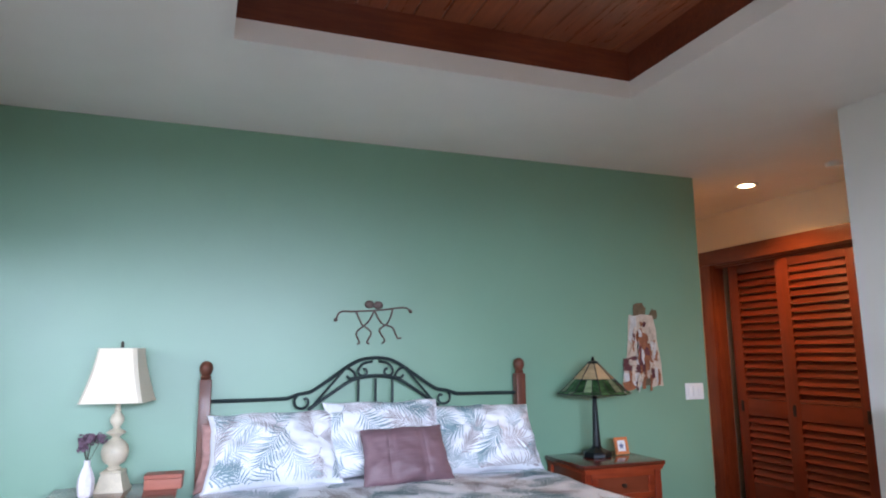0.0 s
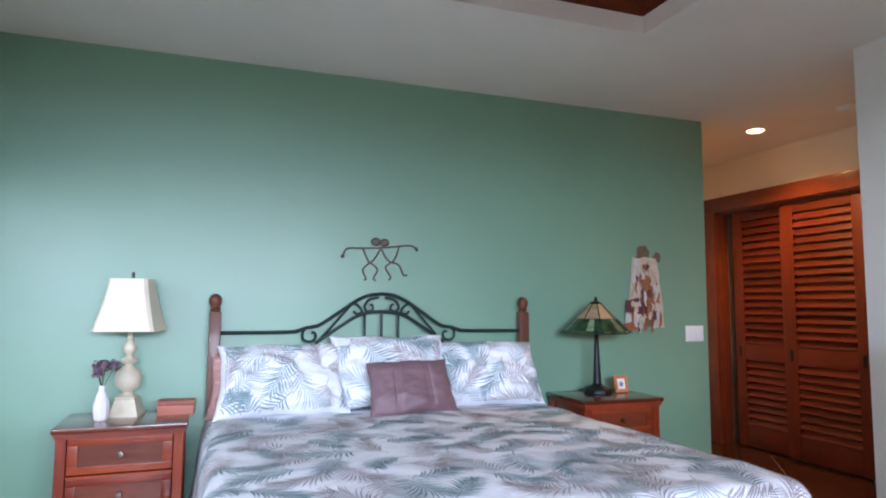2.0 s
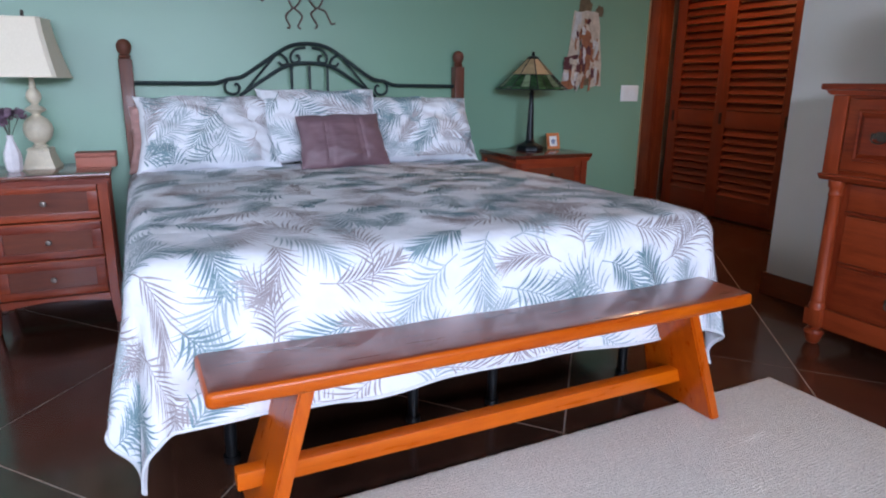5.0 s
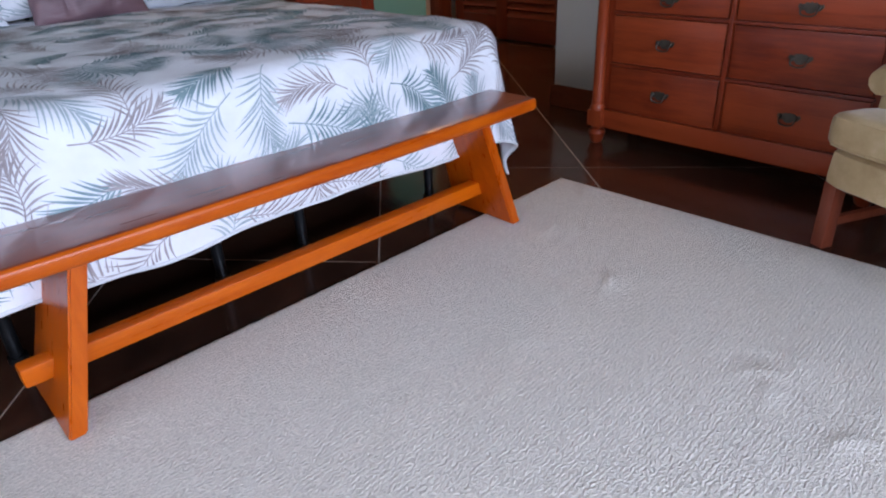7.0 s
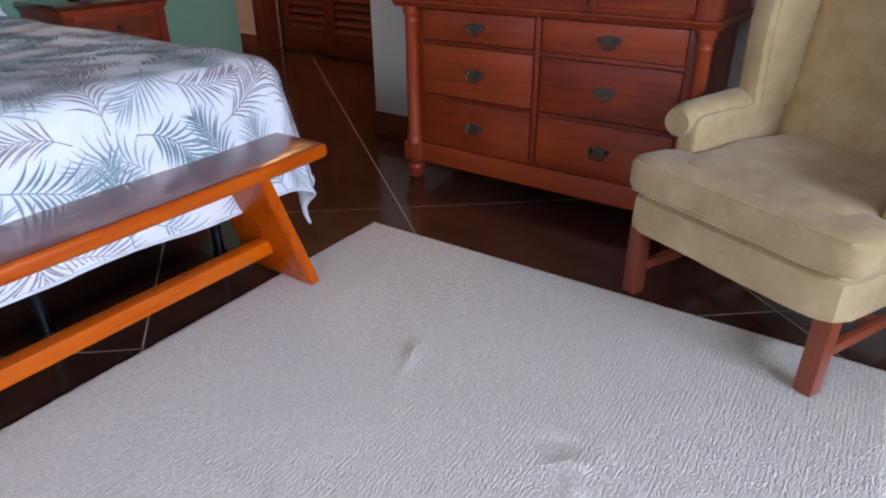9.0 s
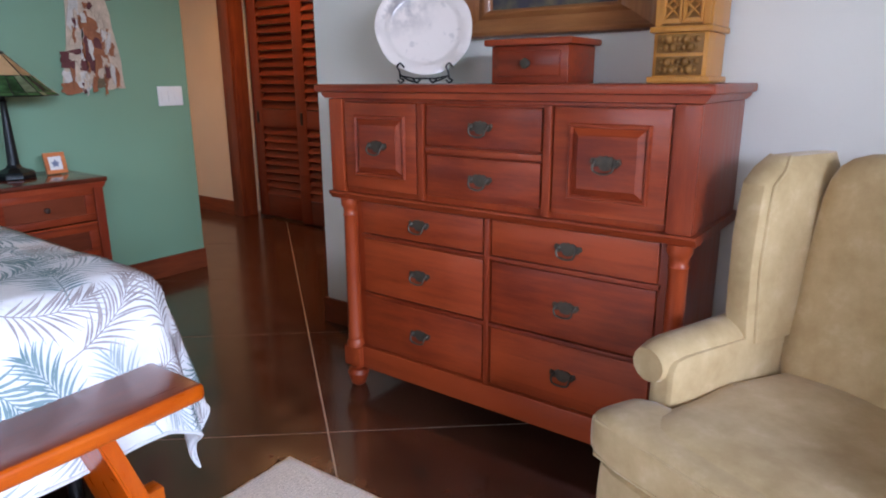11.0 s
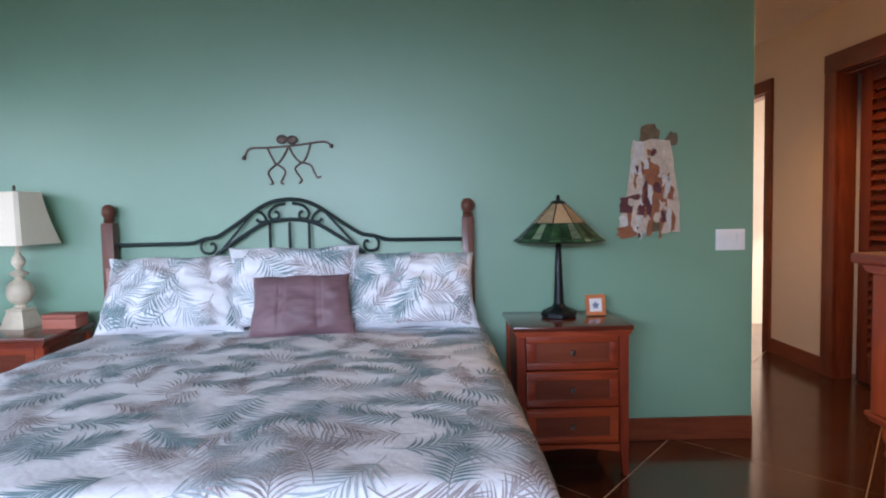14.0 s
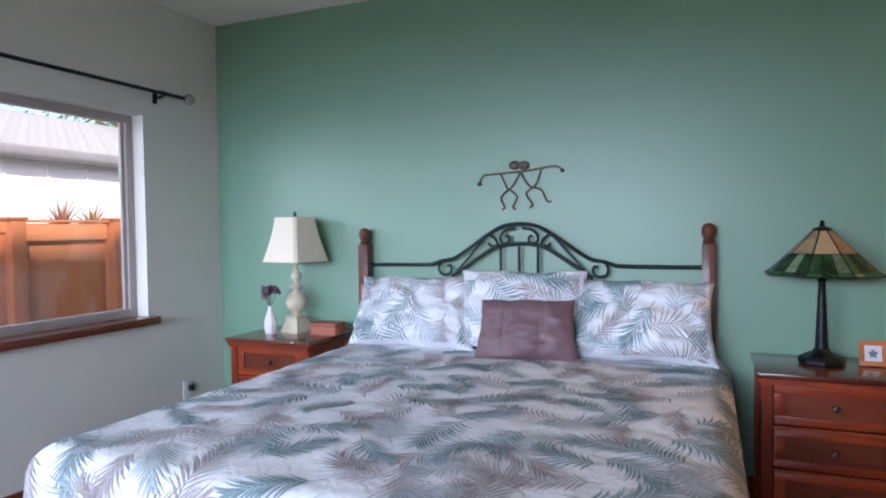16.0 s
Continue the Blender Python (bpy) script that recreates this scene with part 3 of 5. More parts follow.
def bedspread():
    bm = bmesh.new()
    uvl = bm.loops.layers.uv.new("uv")
    drop = 0.50
    s0, s1, t1 = -BX - drop, BX + drop, 2.06 + drop
    ns, ntt = 200, 176
    vs = {}
    for i in range(ns + 1):
        for j in range(ntt + 1):
            s, t = s0 + (s1 - s0) * i / ns, t1 * j / ntt
            vs[i, j] = (bm.verts.new(cover_point(s, t)), (s, t))
    for i in range(ns):
        for j in range(ntt):
            q = [vs[i, j], vs[i, j + 1], vs[i + 1, j + 1], vs[i + 1, j]]
            f = bm.faces.new([v for v, _ in q])
            for l, (_, uv) in zip(f.loops, q):
                l[uvl].uv = uv
    spread = thing("bedspread", pose(0.025, 0, 0), "white quilted bedspread printed with grey-green palm fronds", "bedspread")
    edge = [vs[0, j][0].co.copy() for j in range(ntt + 1)] + [vs[i, ntt][0].co.copy() for i in range(1, ns + 1)] + [vs[ns, j][0].co.copy() for j in range(ntt - 1, -1, -1)]
    ob = part("cover", bm, M["cotton"], spread)
    part("hem", tube(bmesh.new(), edge[::2], 0.006, 6), M["hem"], spread, "white bound hem")
    mod = ob.modifiers.new("thickness", 'SOLIDIFY')
    mod.thickness, mod.offset = 0.008, -1
    print_fronds(ob, lambda s, t: cover_point(-s, t), s0, s1, 0.25, t1, 0.13, 0.27, 11)
    return ob


bedspread()


def pillow(name, m, w, h, d, material, label, seams=False):
    """A stuffed pillow standing on its long edge; local x width, z height, y depth."""
    bm = bmesh.new()
    uvl = bm.loops.layers.uv.new("uv")
    nx, nz = 48, 36
    sides = []
    off = random.random() * 5

    def cloth(a, b, sgn):
        px = 1 - 0.045 * (b + 0.4) - 0.07 * (1 - b * b) * abs(a) ** 3 + 0.02 * noise.noise((b * 2.5, off, a))
        pz = 1 - 0.09 * (1 - a * a) * abs(b) ** 3 + 0.05 * noise.noise((a * 2.2, off, b)) - 0.05 * a * a * (b > 0)
        th = max(0.0, (1 - abs(a) ** 2.6) * (1 - abs(b) ** 2.6)) ** 0.45
        wr = 0.034 * noise.noise((a * 2.2 + off, b * 2.2, sgn)) * (0.3 + th) + 0.016 * noise.noise((a * 5 + off, b * 6, sgn + 5))
        if seams:
            wr *= 0.3
            for q in (-0.40, -0.32, 0.32, 0.40):
                wr -= 0.009 * math.exp(-((a - q) / 0.03) ** 2)
        return Vector((a * px * w / 2, sgn * (d / 2 * th + 0.003 + (wr if th > 0.02 else 0)), h / 2 + b * pz * h / 2))

    for sgn in (-1, 1):
        g = {}
        for i in range(nx + 1):
            for j in range(nz + 1):
                a, b = -1 + 2 * i / nx, -1 + 2 * j / nz
                g[i, j] = (bm.verts.new(cloth(a, b, sgn)), (a * w / 2 + off, b * h / 2 + off * 0.7))
        sides.append(g)
        for i in range(nx):
            for j in range(nz):
                q = [g[i, j], g[i + 1, j], g[i + 1, j + 1], g[i, j + 1]]
                if sgn > 0:
                    q.reverse()
                f = bm.faces.new([v for v, _ in q])
                for l, (_, uv) in zip(f.loops, q):
                    l[uvl].uv = uv
    ring = [(i, 0) for i in range(nx)] + [(nx, j) for j in range(nz)] + [(i, nz) for i in range(nx, 0, -1)] + [(0, j) for j in range(nz, 0, -1)]
    for p, q in zip(ring, ring[1:] + ring[:1]):
        bm.faces.new((sides[0][p][0], sides[0][q][0], sides[1][q][0], sides[1][p][0]))
    ob = piece(name, bm, material, label, "pillow", "pillows on the bed", at=m)
    if material == M["pillow_cotton"]:
        print_fronds(ob, lambda u, v: cloth(max(-1, min(1, 2 * u / w)), max(-1, min(1, 2 * v / h)), -1), -0.47 * w, 0.47 * w, -0.47 * h, 0.47 * h, 0.13, 0.265, int(off * 100), 0.002)
    return ob


pillow("pillow", pose(-0.585, -0.245, 0.70, -24, 0, 4), 0.73, 0.43, 0.23, M["pillow_cotton"], "white pillow with grey palm fronds leaning on the headboard")
pillow("pillow", pose(0.03, -0.18, 0.71, -14, 0, 0), 0.74, 0.445, 0.18, M["pillow_cotton"], "palm print pillow in the middle behind the brown cushion")
pillow("pillow", pose(0.645, -0.245, 0.70, -24, 0, -4), 0.70, 0.43, 0.23, M["pillow_cotton"], "white pillow with grey palm fronds leaning on the headboard")
pillow("pillow", pose(-0.66, -0.14, 0.69, -9, 0, 1), 0.66, 0.36, 0.10, M["pink"], "dusty pink pillow behind a palm print pillow")


def silk():
    g = Nodes("mauve_brown_silk")
    uv = g.uv()
    a = g.noise(g.vmath('MULTIPLY', uv, (3.0, 260.0, 1.0)), 1.0, 3.0)
    b = g.noise(uv, 5.0)
    g.bump(g.math('MULTIPLY_ADD', a, 0.4, b), 0.2, 0.004)
    col = g.mix(g.ramp(g.math('MULTIPLY_ADD', a, 0.5, g.math('MULTIPLY', b, 0.5)), 0.3, 0.7), (0.14, 0.075, 0.088, 1), (0.24, 0.14, 0.155, 1))
    return g.done(col, 0.5)


pillow("cushion", pose(0.115, -0.385, 0.695, -24, -2, 2), 0.52, 0.335, 0.14, silk(), "mauve brown pleated cushion in front of the pillows", seams=True)

# ---- bench ----
bench = thing("bench", pose(0.055, -2.266, 0.0, 0, 0, 1.0), "amber varnished wooden bench at the foot of the bed", "bench")
bm = bmesh.new()
rows = []
for a in [-1, -0.997, -0.991, -0.98] + [-0.95 + 1.9 * k / 24 for k in range(25)] + [0.98, 0.991, 0.997, 1]:
    x, lift = a * 0.91, 0.008 * abs(a) ** 3
    cut = {1: 0.016, 0.997: 0.007, 0.991: 0.002}.get(abs(a), 0.0)
    wd, z0, z1, cr = 0.155 - 0.006 * (1 - a * a) - cut, 0.416 + lift + cut, 0.464 + lift - cut, 0.016 - cut * 0.9
    ring = []
    for sy, sz, start in ((-1, -1, 180), (1, -1, 270), (1, 1, 0), (-1, 1, 90)):
        for k in range(4):
            an = radians(start + 30 * k)
            ring.append(bm.verts.new((x, sy * (wd - cr) + cr * math.cos(an), (z0 + cr if sz < 0 else z1 - cr) + cr * math.sin(an))))
    rows.append(ring)
for p, q in zip(rows, rows[1:]):
    for k in range(16):
        bm.faces.new((p[k], p[(k + 1) % 16], q[(k + 1) % 16], q[k]))
bm.faces.new(rows[0])
bm.faces.new(rows[-1])
seat = part("seat", bm, M["amber"], bench, "amber edge with dark polished top")
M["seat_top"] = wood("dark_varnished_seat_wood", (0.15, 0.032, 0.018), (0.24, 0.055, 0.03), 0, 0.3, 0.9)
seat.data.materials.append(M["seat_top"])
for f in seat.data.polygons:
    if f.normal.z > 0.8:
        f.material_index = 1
M["amberz"] = wood("amber_varnished_wood_upright", (0.42, 0.055, 0.0006), (0.62, 0.115, 0.001), 2, 0.3, 0.05)
for s in (-1, 1):
    bm = bmesh.new()
    top, bot = s * 0.665, s * 0.79
    t = 0.021
    lo, hi = 0.0125, 0.42
    ring = [[(bot - t, -0.16, lo), (bot + t, -0.16, lo), (bot + t, 0.16, lo), (bot - t, 0.16, lo)], [(top - t, -0.125, hi), (top + t, -0.125, hi), (top + t, 0.125, hi), (top - t, 0.125, hi)]]
    v = [[bm.verts.new(p) for p in r] for r in ring]
    bm.faces.new(v[0])
    bm.faces.new(v[1])
    for k in range(4):
        bm.faces.new((v[0][k], v[0][(k + 1) % 4], v[1][(k + 1) % 4], v[1][k]))
    bmesh.ops.bevel(bm, geom=bm.edges[:], offset=0.005, segments=2, affect='EDGES')
    part("leg", bm, M["amberz"], bench)
part("stretcher", one(-0.84, 0.84, -0.026, 0.026, 0.112, 0.164, bevel=0.007), M["amber"], bench)

# ---- nightstands ----
def knob(at, r=0.014, out=0.026):
    """A small turned knob that sticks out towards -y."""
    bm = bmesh.new()
    lathe(bm, [(r * 0.7, 0), (r * 0.45, out * 0.3), (r * 0.5, out * 0.5), (r, out * 0.7), (r * 0.85, out * 0.95), (r * 0.2, out)], 14)
    bm.transform(pose(*at) @ pose(0, 0, 0, 90, 0, 0))
    return bm


def nightstand(x, label):
    ob = thing("nightstand", pose(x, 0, 0), label, "nightstand", "nightstands beside the bed")
    F, B, w = -0.472, -0.03, 0.272
    part("tabletop", one(-0.29, 0.29, -0.497, -0.025, 0.722, 0.746, bevel=0.006), M["night_top"], ob, "dark polished cherry top")
    bm = bmesh.new()
    prism(bm, [(-0.272, 0.695), (-0.272, 0.70), (-0.279, 0.71), (-0.285, 0.721), (0.285, 0.721), (0.279, 0.71), (0.272, 0.70), (0.272, 0.695)], 1, F - 0.016, B)
    part("moulding", bm, M["cherryx"], ob)
    for s in (-1, 1):
        for y0, y1 in ((F, F + 0.045), (B - 0.045, B)):
            bm = bmesh.new()
            a, b = s * w, s * (w - 0.045)
            prism(bm, [(a, 0.70), (b, 0.70), (b, 0.15), (s * (w - 0.028), 0.0), (a, 0.0)], 1, y0, y1)
            bmesh.ops.bevel(bm, geom=bm.edges[:], offset=0.003, segments=1, affect='EDGES')
            part("leg", bm, M["cherryz"], ob)
        part("side_panel", one(s * (w - 0.024) - 0.008, s * (w - 0.024) + 0.008, F + 0.045, B - 0.045, 0.14, 0.695), M["dark"], ob)
    part("back_panel", one(-w + 0.045, w - 0.045, B - 0.02, B - 0.008, 0.14, 0.695), M["dark"], ob)
    bm = bmesh.new()
    up = [(0.227 - 0.454 * k / 16, 0.118 + 0.022 * math.sin(math.pi * k / 16)) for k in range(17)]
    prism(bm, [(-0.227, 0.158)] + [(0.227, 0.158)] + up, 1, F + 0.006, F + 0.026)
    part("apron", bm, M["cherryx"], ob)
    for z in (0.158, 0.340, 0.523):
        d = part("drawer", one(-0.224, 0.224, F + 0.02, B - 0.05, z + 0.01, z + 0.165), M["dark"], ob)
        y = F + 0.003
        part("drawer_frame", boxes((-0.223, 0.223, y, y + 0.018, z + 0.138, z + 0.172), (-0.223, 0.223, y, y + 0.018, z + 0.008, z + 0.042), (-0.223, -0.18, y, y + 0.018, z + 0.042, z + 0.138), (0.18, 0.223, y, y + 0.018, z + 0.042, z + 0.138), bevel=0.002), M["cherryx"], d)
        part("drawer_panel", one(-0.18, 0.18, y + 0.010, y + 0.02, z + 0.042, z + 0.138, bevel=0), M["dark"], d, "darker recessed drawer panel")
        part("knob", knob((0, y + 0.010, z + 0.09)), M["nickel"], d, "small dark metal knob")
        if z < 0.5:
            part("rail", one(-0.226, 0.226, F + 0.004, F + 0.03, z + 0.173, z + 0.183, bevel=0), M["cherryx"], ob)
    return ob


nightstand(-1.36, "three-drawer cherry nightstand under a white lamp")
nightstand(1.433, "three-drawer cherry nightstand under a stained glass lamp")


# ---- table lamp with a cloth shade ----
def shade_ring(half, cut, z):
    c = half - cut
    return [(c, -half, z), (half, -c, z), (half, c, z), (c, half, z), (-c, half, z), (-half, c, z), (-half, -c, z), (-c, -half, z)]


lampw = thing("table_lamp", pose(-1.372, -0.177, 0.746, 0, 0, -10), "cream turned-wood lamp with white square bell shade", "lamp")
bm = bmesh.new()
rings = []
for k in range(11):
    f = k / 10
    half = 0.092 + 0.04 * (1 - f) ** 1.5 + 0.014 * (1 - f)
    rings.append([bm.verts.new(p) for p in shade_ring(half, 0.016, 0.432 + 0.264 * f)])
for a, b in zip(rings, rings[1:]):
    for i in range(8):
        bm.faces.new((a[i], a[(i + 1) % 8], b[(i + 1) % 8], b[i]))
gsh = Nodes("linen_shade_cloth")
weave = gsh.noise(gsh.vmath('MULTIPLY', gsh.obj(), (220.0, 220.0, 90.0)), 1.0, 2.0)
gsh.bump(weave, 0.25, 0.001)
gsh.b.inputs["Subsurface Weight"].default_value = 0.0
M["linen"] = gsh.done(gsh.mix(weave, (0.78, 0.69, 0.53, 1), (0.9, 0.81, 0.65, 1)), 0.9, spec=0.2)
sh = part("shade", bm, M["linen"], lampw, "white cloth bell shade", smooth=False)
sm = sh.modifiers.new("thickness", 'SOLIDIFY')
sm.thickness = 0.003
for h, z in ((0.146, 0.432), (0.092, 0.696)):
    bm = bmesh.new()
    pts = shade_ring(h, 0.017, z)
    tube(bm, pts + pts[:1], 0.003, 6)
    part("shade_trim", bm, M["linen"], sh)
M["cream_wood"] = plain("distressed_cream_wood", (0.62, 0.54, 0.40), 0.5, 0, 0.18, 14, 0.2, 60, 0.001)
bm = bmesh.new()
v = [[bm.verts.new((sx * h, sy * h, z)) for sx, sy in ((-1, -1), (1, -1), (1, 1), (-1, 1))] for h, z in ((0.07, 0), (0.07, 0.012), (0.064, 0.02), (0.046, 0.085), (0.05, 0.092), (0.042, 0.1))]
for a, b in zip(v, v[1:]):
    for i in range(4):
        bm.faces.new((a[i], a[(i + 1) % 4], b[(i + 1) % 4], b[i]))
bm.faces.new(v[0])
bm.faces.new(v[-1])
part("base", bm, M["cream_wood"], lampw)
prof = [(0.03, 0.1), (0.034, 0.108), (0.024, 0.115), (0.026, 0.122), (0.046, 0.135), (0.058, 0.155), (0.063, 0.178), (0.0645, 0.186), (0.063, 0.194), (0.058, 0.215), (0.044, 0.236), (0.025, 0.248), (0.017, 0.256),
        (0.02, 0.262), (0.042, 0.275), (0.046, 0.281), (0.038, 0.288), (0.02, 0.298), (0.014, 0.305), (0.02, 0.313), (0.031, 0.33), (0.033, 0.345), (0.028, 0.362), (0.015, 0.378), (0.013, 0.386), (0.017, 0.392), (0.012, 0.398), (0.011, 0.47)]
part("stem", lathe(bmesh.new(), prof, 28), M["cream_wood"], lampw)
part("finial", lathe(bmesh.new(), [(0.004, 0.46), (0.004, 0.70), (0.011, 0.706), (0.006, 0.712), (0.009, 0.722), (0.005, 0.733), (0.001, 0.735)], 12), M["bronze"], lampw)
bm = bmesh.new()
bmesh.ops.create_uvsphere(bm, u_segments=14, v_segments=10, radius=0.03, matrix=pose(0, 0, 0.53))
part("bulb", bm, M["switch"], lampw)

# ---- stained glass lamp ----
tl = thing("table_lamp", pose(1.418, -0.215, 0.746), "dark bronze lamp with green and cream stained glass shade", "lamp")
M["dbronze"] = plain("dark_bronze", (0.014, 0.018, 0.02), 0.38, 0.6, 0.3, 25, 0.2, 50, 0.001)
part("base", lathe(bmesh.new(), [(0.085, 0), (0.092, 0.006), (0.093, 0.022), (0.086, 0.034), (0.06, 0.045), (0.038, 0.055), (0.028, 0.07)], 8), M["dbronze"], tl, smooth=False)
part("stem", lathe(bmesh.new(), [(0.027, 0.066), (0.026, 0.09), (0.017, 0.30), (0.014, 0.36), (0.02, 0.37), (0.012, 0.378), (0.010, 0.58)], 12), M["dbronze"], tl)


def art_glass(name, c, k):
    g = Nodes(name)
    a = g.noise(g.vmath('MULTIPLY', g.obj(), (14.0, 14.0, 30.0)), 1.0, 4.0)
    tr = g.n("BsdfTranslucent")
    mix = g.n("MixShader")
    out = g.t.nodes["Material Output"]
    col = g.mix(g.ramp(g.math('ADD', a, g.math('MULTIPLY_ADD', g.rnd(), 0.5, -0.25)), 0.3, 0.7), rgb(c, 1 - k), rgb(c, 1 + k))
    g.done(col, 0.18)
    g.put(col, tr.inputs[0])
    mix.inputs[0].default_value = 0.45
    g.t.links.new(g.b.outputs[0], mix.inputs[1])
    g.t.links.new(tr.outputs[0], mix.inputs[2])
    g.t.links.new(mix.outputs[0], out.inputs[0])
    return g.mat


GREEN, CREAM, PALE = art_glass("green_art_glass", (0.05, 0.14, 0.055), 0.6), art_glass("cream_art_glass", (0.58, 0.42, 0.24), 0.25), art_glass("pale_green_art_glass", (0.25, 0.34, 0.2), 0.4)
tsh = part("shade", lathe(bmesh.new(), [(0.035, 0.585), (0.042, 0.592), (0.03, 0.6), (0.008, 0.606)], 12), M["dbronze"], tl, "eight-sided leaded glass shade")
NS = 8


def lead_line(pts, r, n):
    part("lead_line", tube(bmesh.new(), pts, r, n), M["dbronze"], tsh)


def sp(r, z, k):
    a = 2 * math.pi * (k + 0.5) / NS
    return Vector((r * math.cos(a), r * math.sin(a), z))


RZ = [(0.035, 0.587), (0.134, 0.487), (0.214, 0.41), (0.237, 0.396)]
for k in range(NS):
    for band in range(3):
        (r0, z0), (r1, z1) = RZ[band], RZ[band + 1]
        cuts = 1 if band == 0 else 3
        for c in range(cuts):
            fa, fb = c / cuts + 0.012, (c + 1) / cuts - 0.012
            q = [sp(r0, z0, k).lerp(sp(r0, z0, k + 1), fa), sp(r0, z0, k).lerp(sp(r0, z0, k + 1), fb), sp(r1, z1, k).lerp(sp(r1, z1, k + 1), fb), sp(r1, z1, k).lerp(sp(r1, z1, k + 1), fa)]
            bm = bmesh.new()
            top = [bm.verts.new(p + Vector((0, 0, 0.002))) for p in q]
            bot = [bm.verts.new(p - Vector((0, 0, 0.001))) for p in q]
            bm.faces.new(top)
            bm.faces.new(list(reversed(bot)))
            for i in range(4):
                bm.faces.new((top[i], bot[i], bot[(i + 1) % 4], top[(i + 1) % 4]))
            part("glass_panel", bm, CREAM if band == 0 else (PALE if (k * 3 + c * 2 + band) % 5 == 0 else GREEN), tsh, smooth=False)
            if c:
                lead_line([sp(r0, z0 + 0.001, k).lerp(sp(r0, z0 + 0.001, k + 1), c / cuts), sp(r1, z1 + 0.001, k).lerp(sp(r1, z1 + 0.001, k + 1), c / cuts)], 0.0022, 5)
        lead_line([sp(r1, z1, k), sp(r1, z1, k + 1)], 0.003, 5)
    lead_line([sp(r, z, k) for r, z in RZ], 0.0036, 6)
part("finial", lathe(bmesh.new(), [(0.006, 0.6), (0.013, 0.609), (0.008, 0.617), (0.011, 0.624), (0.003, 0.632)], 12), M["dbronze"], tl)

# ---- small things on the nightstands ----
vase = thing("vase", pose(-1.475, -0.30, 0.746), "white ceramic bud vase holding dark purple flowers", "vase")
M["ceramic"] = plain("mottled_white_ceramic", (0.74, 0.70, 0.70), 0.3, 0, 0.1, 30)
part("body", lathe(bmesh.new(), [(0.027, 0), (0.034, 0.012), (0.0385, 0.05), (0.036, 0.085), (0.024, 0.12), (0.0145, 0.145), (0.0135, 0.165), (0.015, 0.168)], 8), M["ceramic"], vase, smooth=False)
stems, bloom = bmesh.new(), bmesh.new()
rb = random.Random(5)
for k in range(7):
    tip = Vector((rb.gauss(0.005, 0.026), rb.gauss(0, 0.022), 0.215 + 0.06 * rb.random()))
    tube(stems, [(0, 0, 0.02), (0, 0, 0.15), tip], 0.0018, 5)
    for p in range(26):
        d = Vector((rb.gauss(0, 1), rb.gauss(0, 1), rb.gauss(0.2, 1))).normalized()
        c = tip + d * 0.019 * (0.5 + rb.random())
        s1 = d.orthogonal().normalized() * 0.0115
        s2 = d.cross(s1)
        bloom.faces.new([bloom.verts.new(c + s1), bloom.verts.new(c + s2 + d * 0.004), bloom.verts.new(c - s1), bloom.verts.new(c - s2 + d * 0.003)])
part("stems", stems, plain("dark_stem", (0.05, 0.05, 0.03), 0.7), vase)
part("flowers", bloom, plain("dusty_purple_petal", (0.16, 0.095, 0.13), 0.7, 0, 0.5, 60), vase, "dusty purple flower heads")
kb = thing("wooden_box", pose(-1.135, -0.2, 0.746, 0, 0, -3), "small reddish wooden box with a lid", "box")
M["redbox"] = wood("reddish_box_wood", (0.3, 0.085, 0.055), (0.44, 0.15, 0.1), 0, 0.5, 0.0)
part("body", one(-0.088, 0.088, -0.055, 0.055, 0, 0.05, bevel=0.003), M["redbox"], kb)
part("lid", one(-0.09, 0.09, -0.057, 0.057, 0.0515, 0.072, bevel=0.004), M["redbox"], kb)
pf = thing("photo_frame", pose(1.612, -0.21, 0.7475, -12, 0, 4), "small orange wooden photo frame", "photo frame")
M["orange_wood"] = wood("orange_frame_wood", (0.42, 0.12, 0.04), (0.6, 0.2, 0.07), 0, 0.4, 0.2)
for r in ((-0.052, 0.052, -0.012, 0, 0, 0.02), (-0.052, 0.052, -0.012, 0, 0.088, 0.108), (-0.052, -0.033, -0.012, 0, 0.02, 0.088), (0.033, 0.052, -0.012, 0, 0.02, 0.088)):
    part("frame_bar", one(*r, bevel=0.002), M["orange_wood"], pf)
part("mat_board", one(-0.034, 0.034, -0.006, -0.002, 0.019, 0.089, bevel=0), plain("pale_mat_board", (0.72, 0.72, 0.7), 0.8), pf, "pale mat board")
bm = bmesh.new()
st = [(0.022 * (1 if k % 2 == 0 else 0.55) * math.sin(k * math.pi / 5), 0.052 + 0.022 * (1 if k % 2 == 0 else 0.55) * math.cos(k * math.pi / 5)) for k in range(10)]
prism(bm, st, 1, -0.0085, -0.0065)
part("motif", bm, plain("blue_grey_ink", (0.16, 0.2, 0.3), 0.7), pf, "blue-grey star-shaped motif")
part("strut", one(-0.02, 0.02, 0.0, 0.004, 0.0, 0.08, bevel=0), M["black"], pf)

# ---- on the green wall ----
sw = thing("light_switch", pose(2.411, -0.0005, 1.118), "white triple rocker light switch on the green wall", "light switch")
part("plate", one(-0.081, 0.081, -0.006, 0, -0.058, 0.058, bevel=0.003), M["switch"], sw)
for k in (-1, 0, 1):
    part("rocker", one(k * 0.046 - 0.0165, k * 0.046 + 0.0165, -0.011, -0.0062, -0.033, 0.033, bevel=0.002), M["switch"], sw)

# two dancing stick figures bent from wire, one plain shape
bm = bmesh.new()
def wire(pts, r=0.0055):
    tube(bm, [(x, -0.008, z) for x, _, z in spline([(x, 0, z) for x, z in pts], 6)], r, 7)


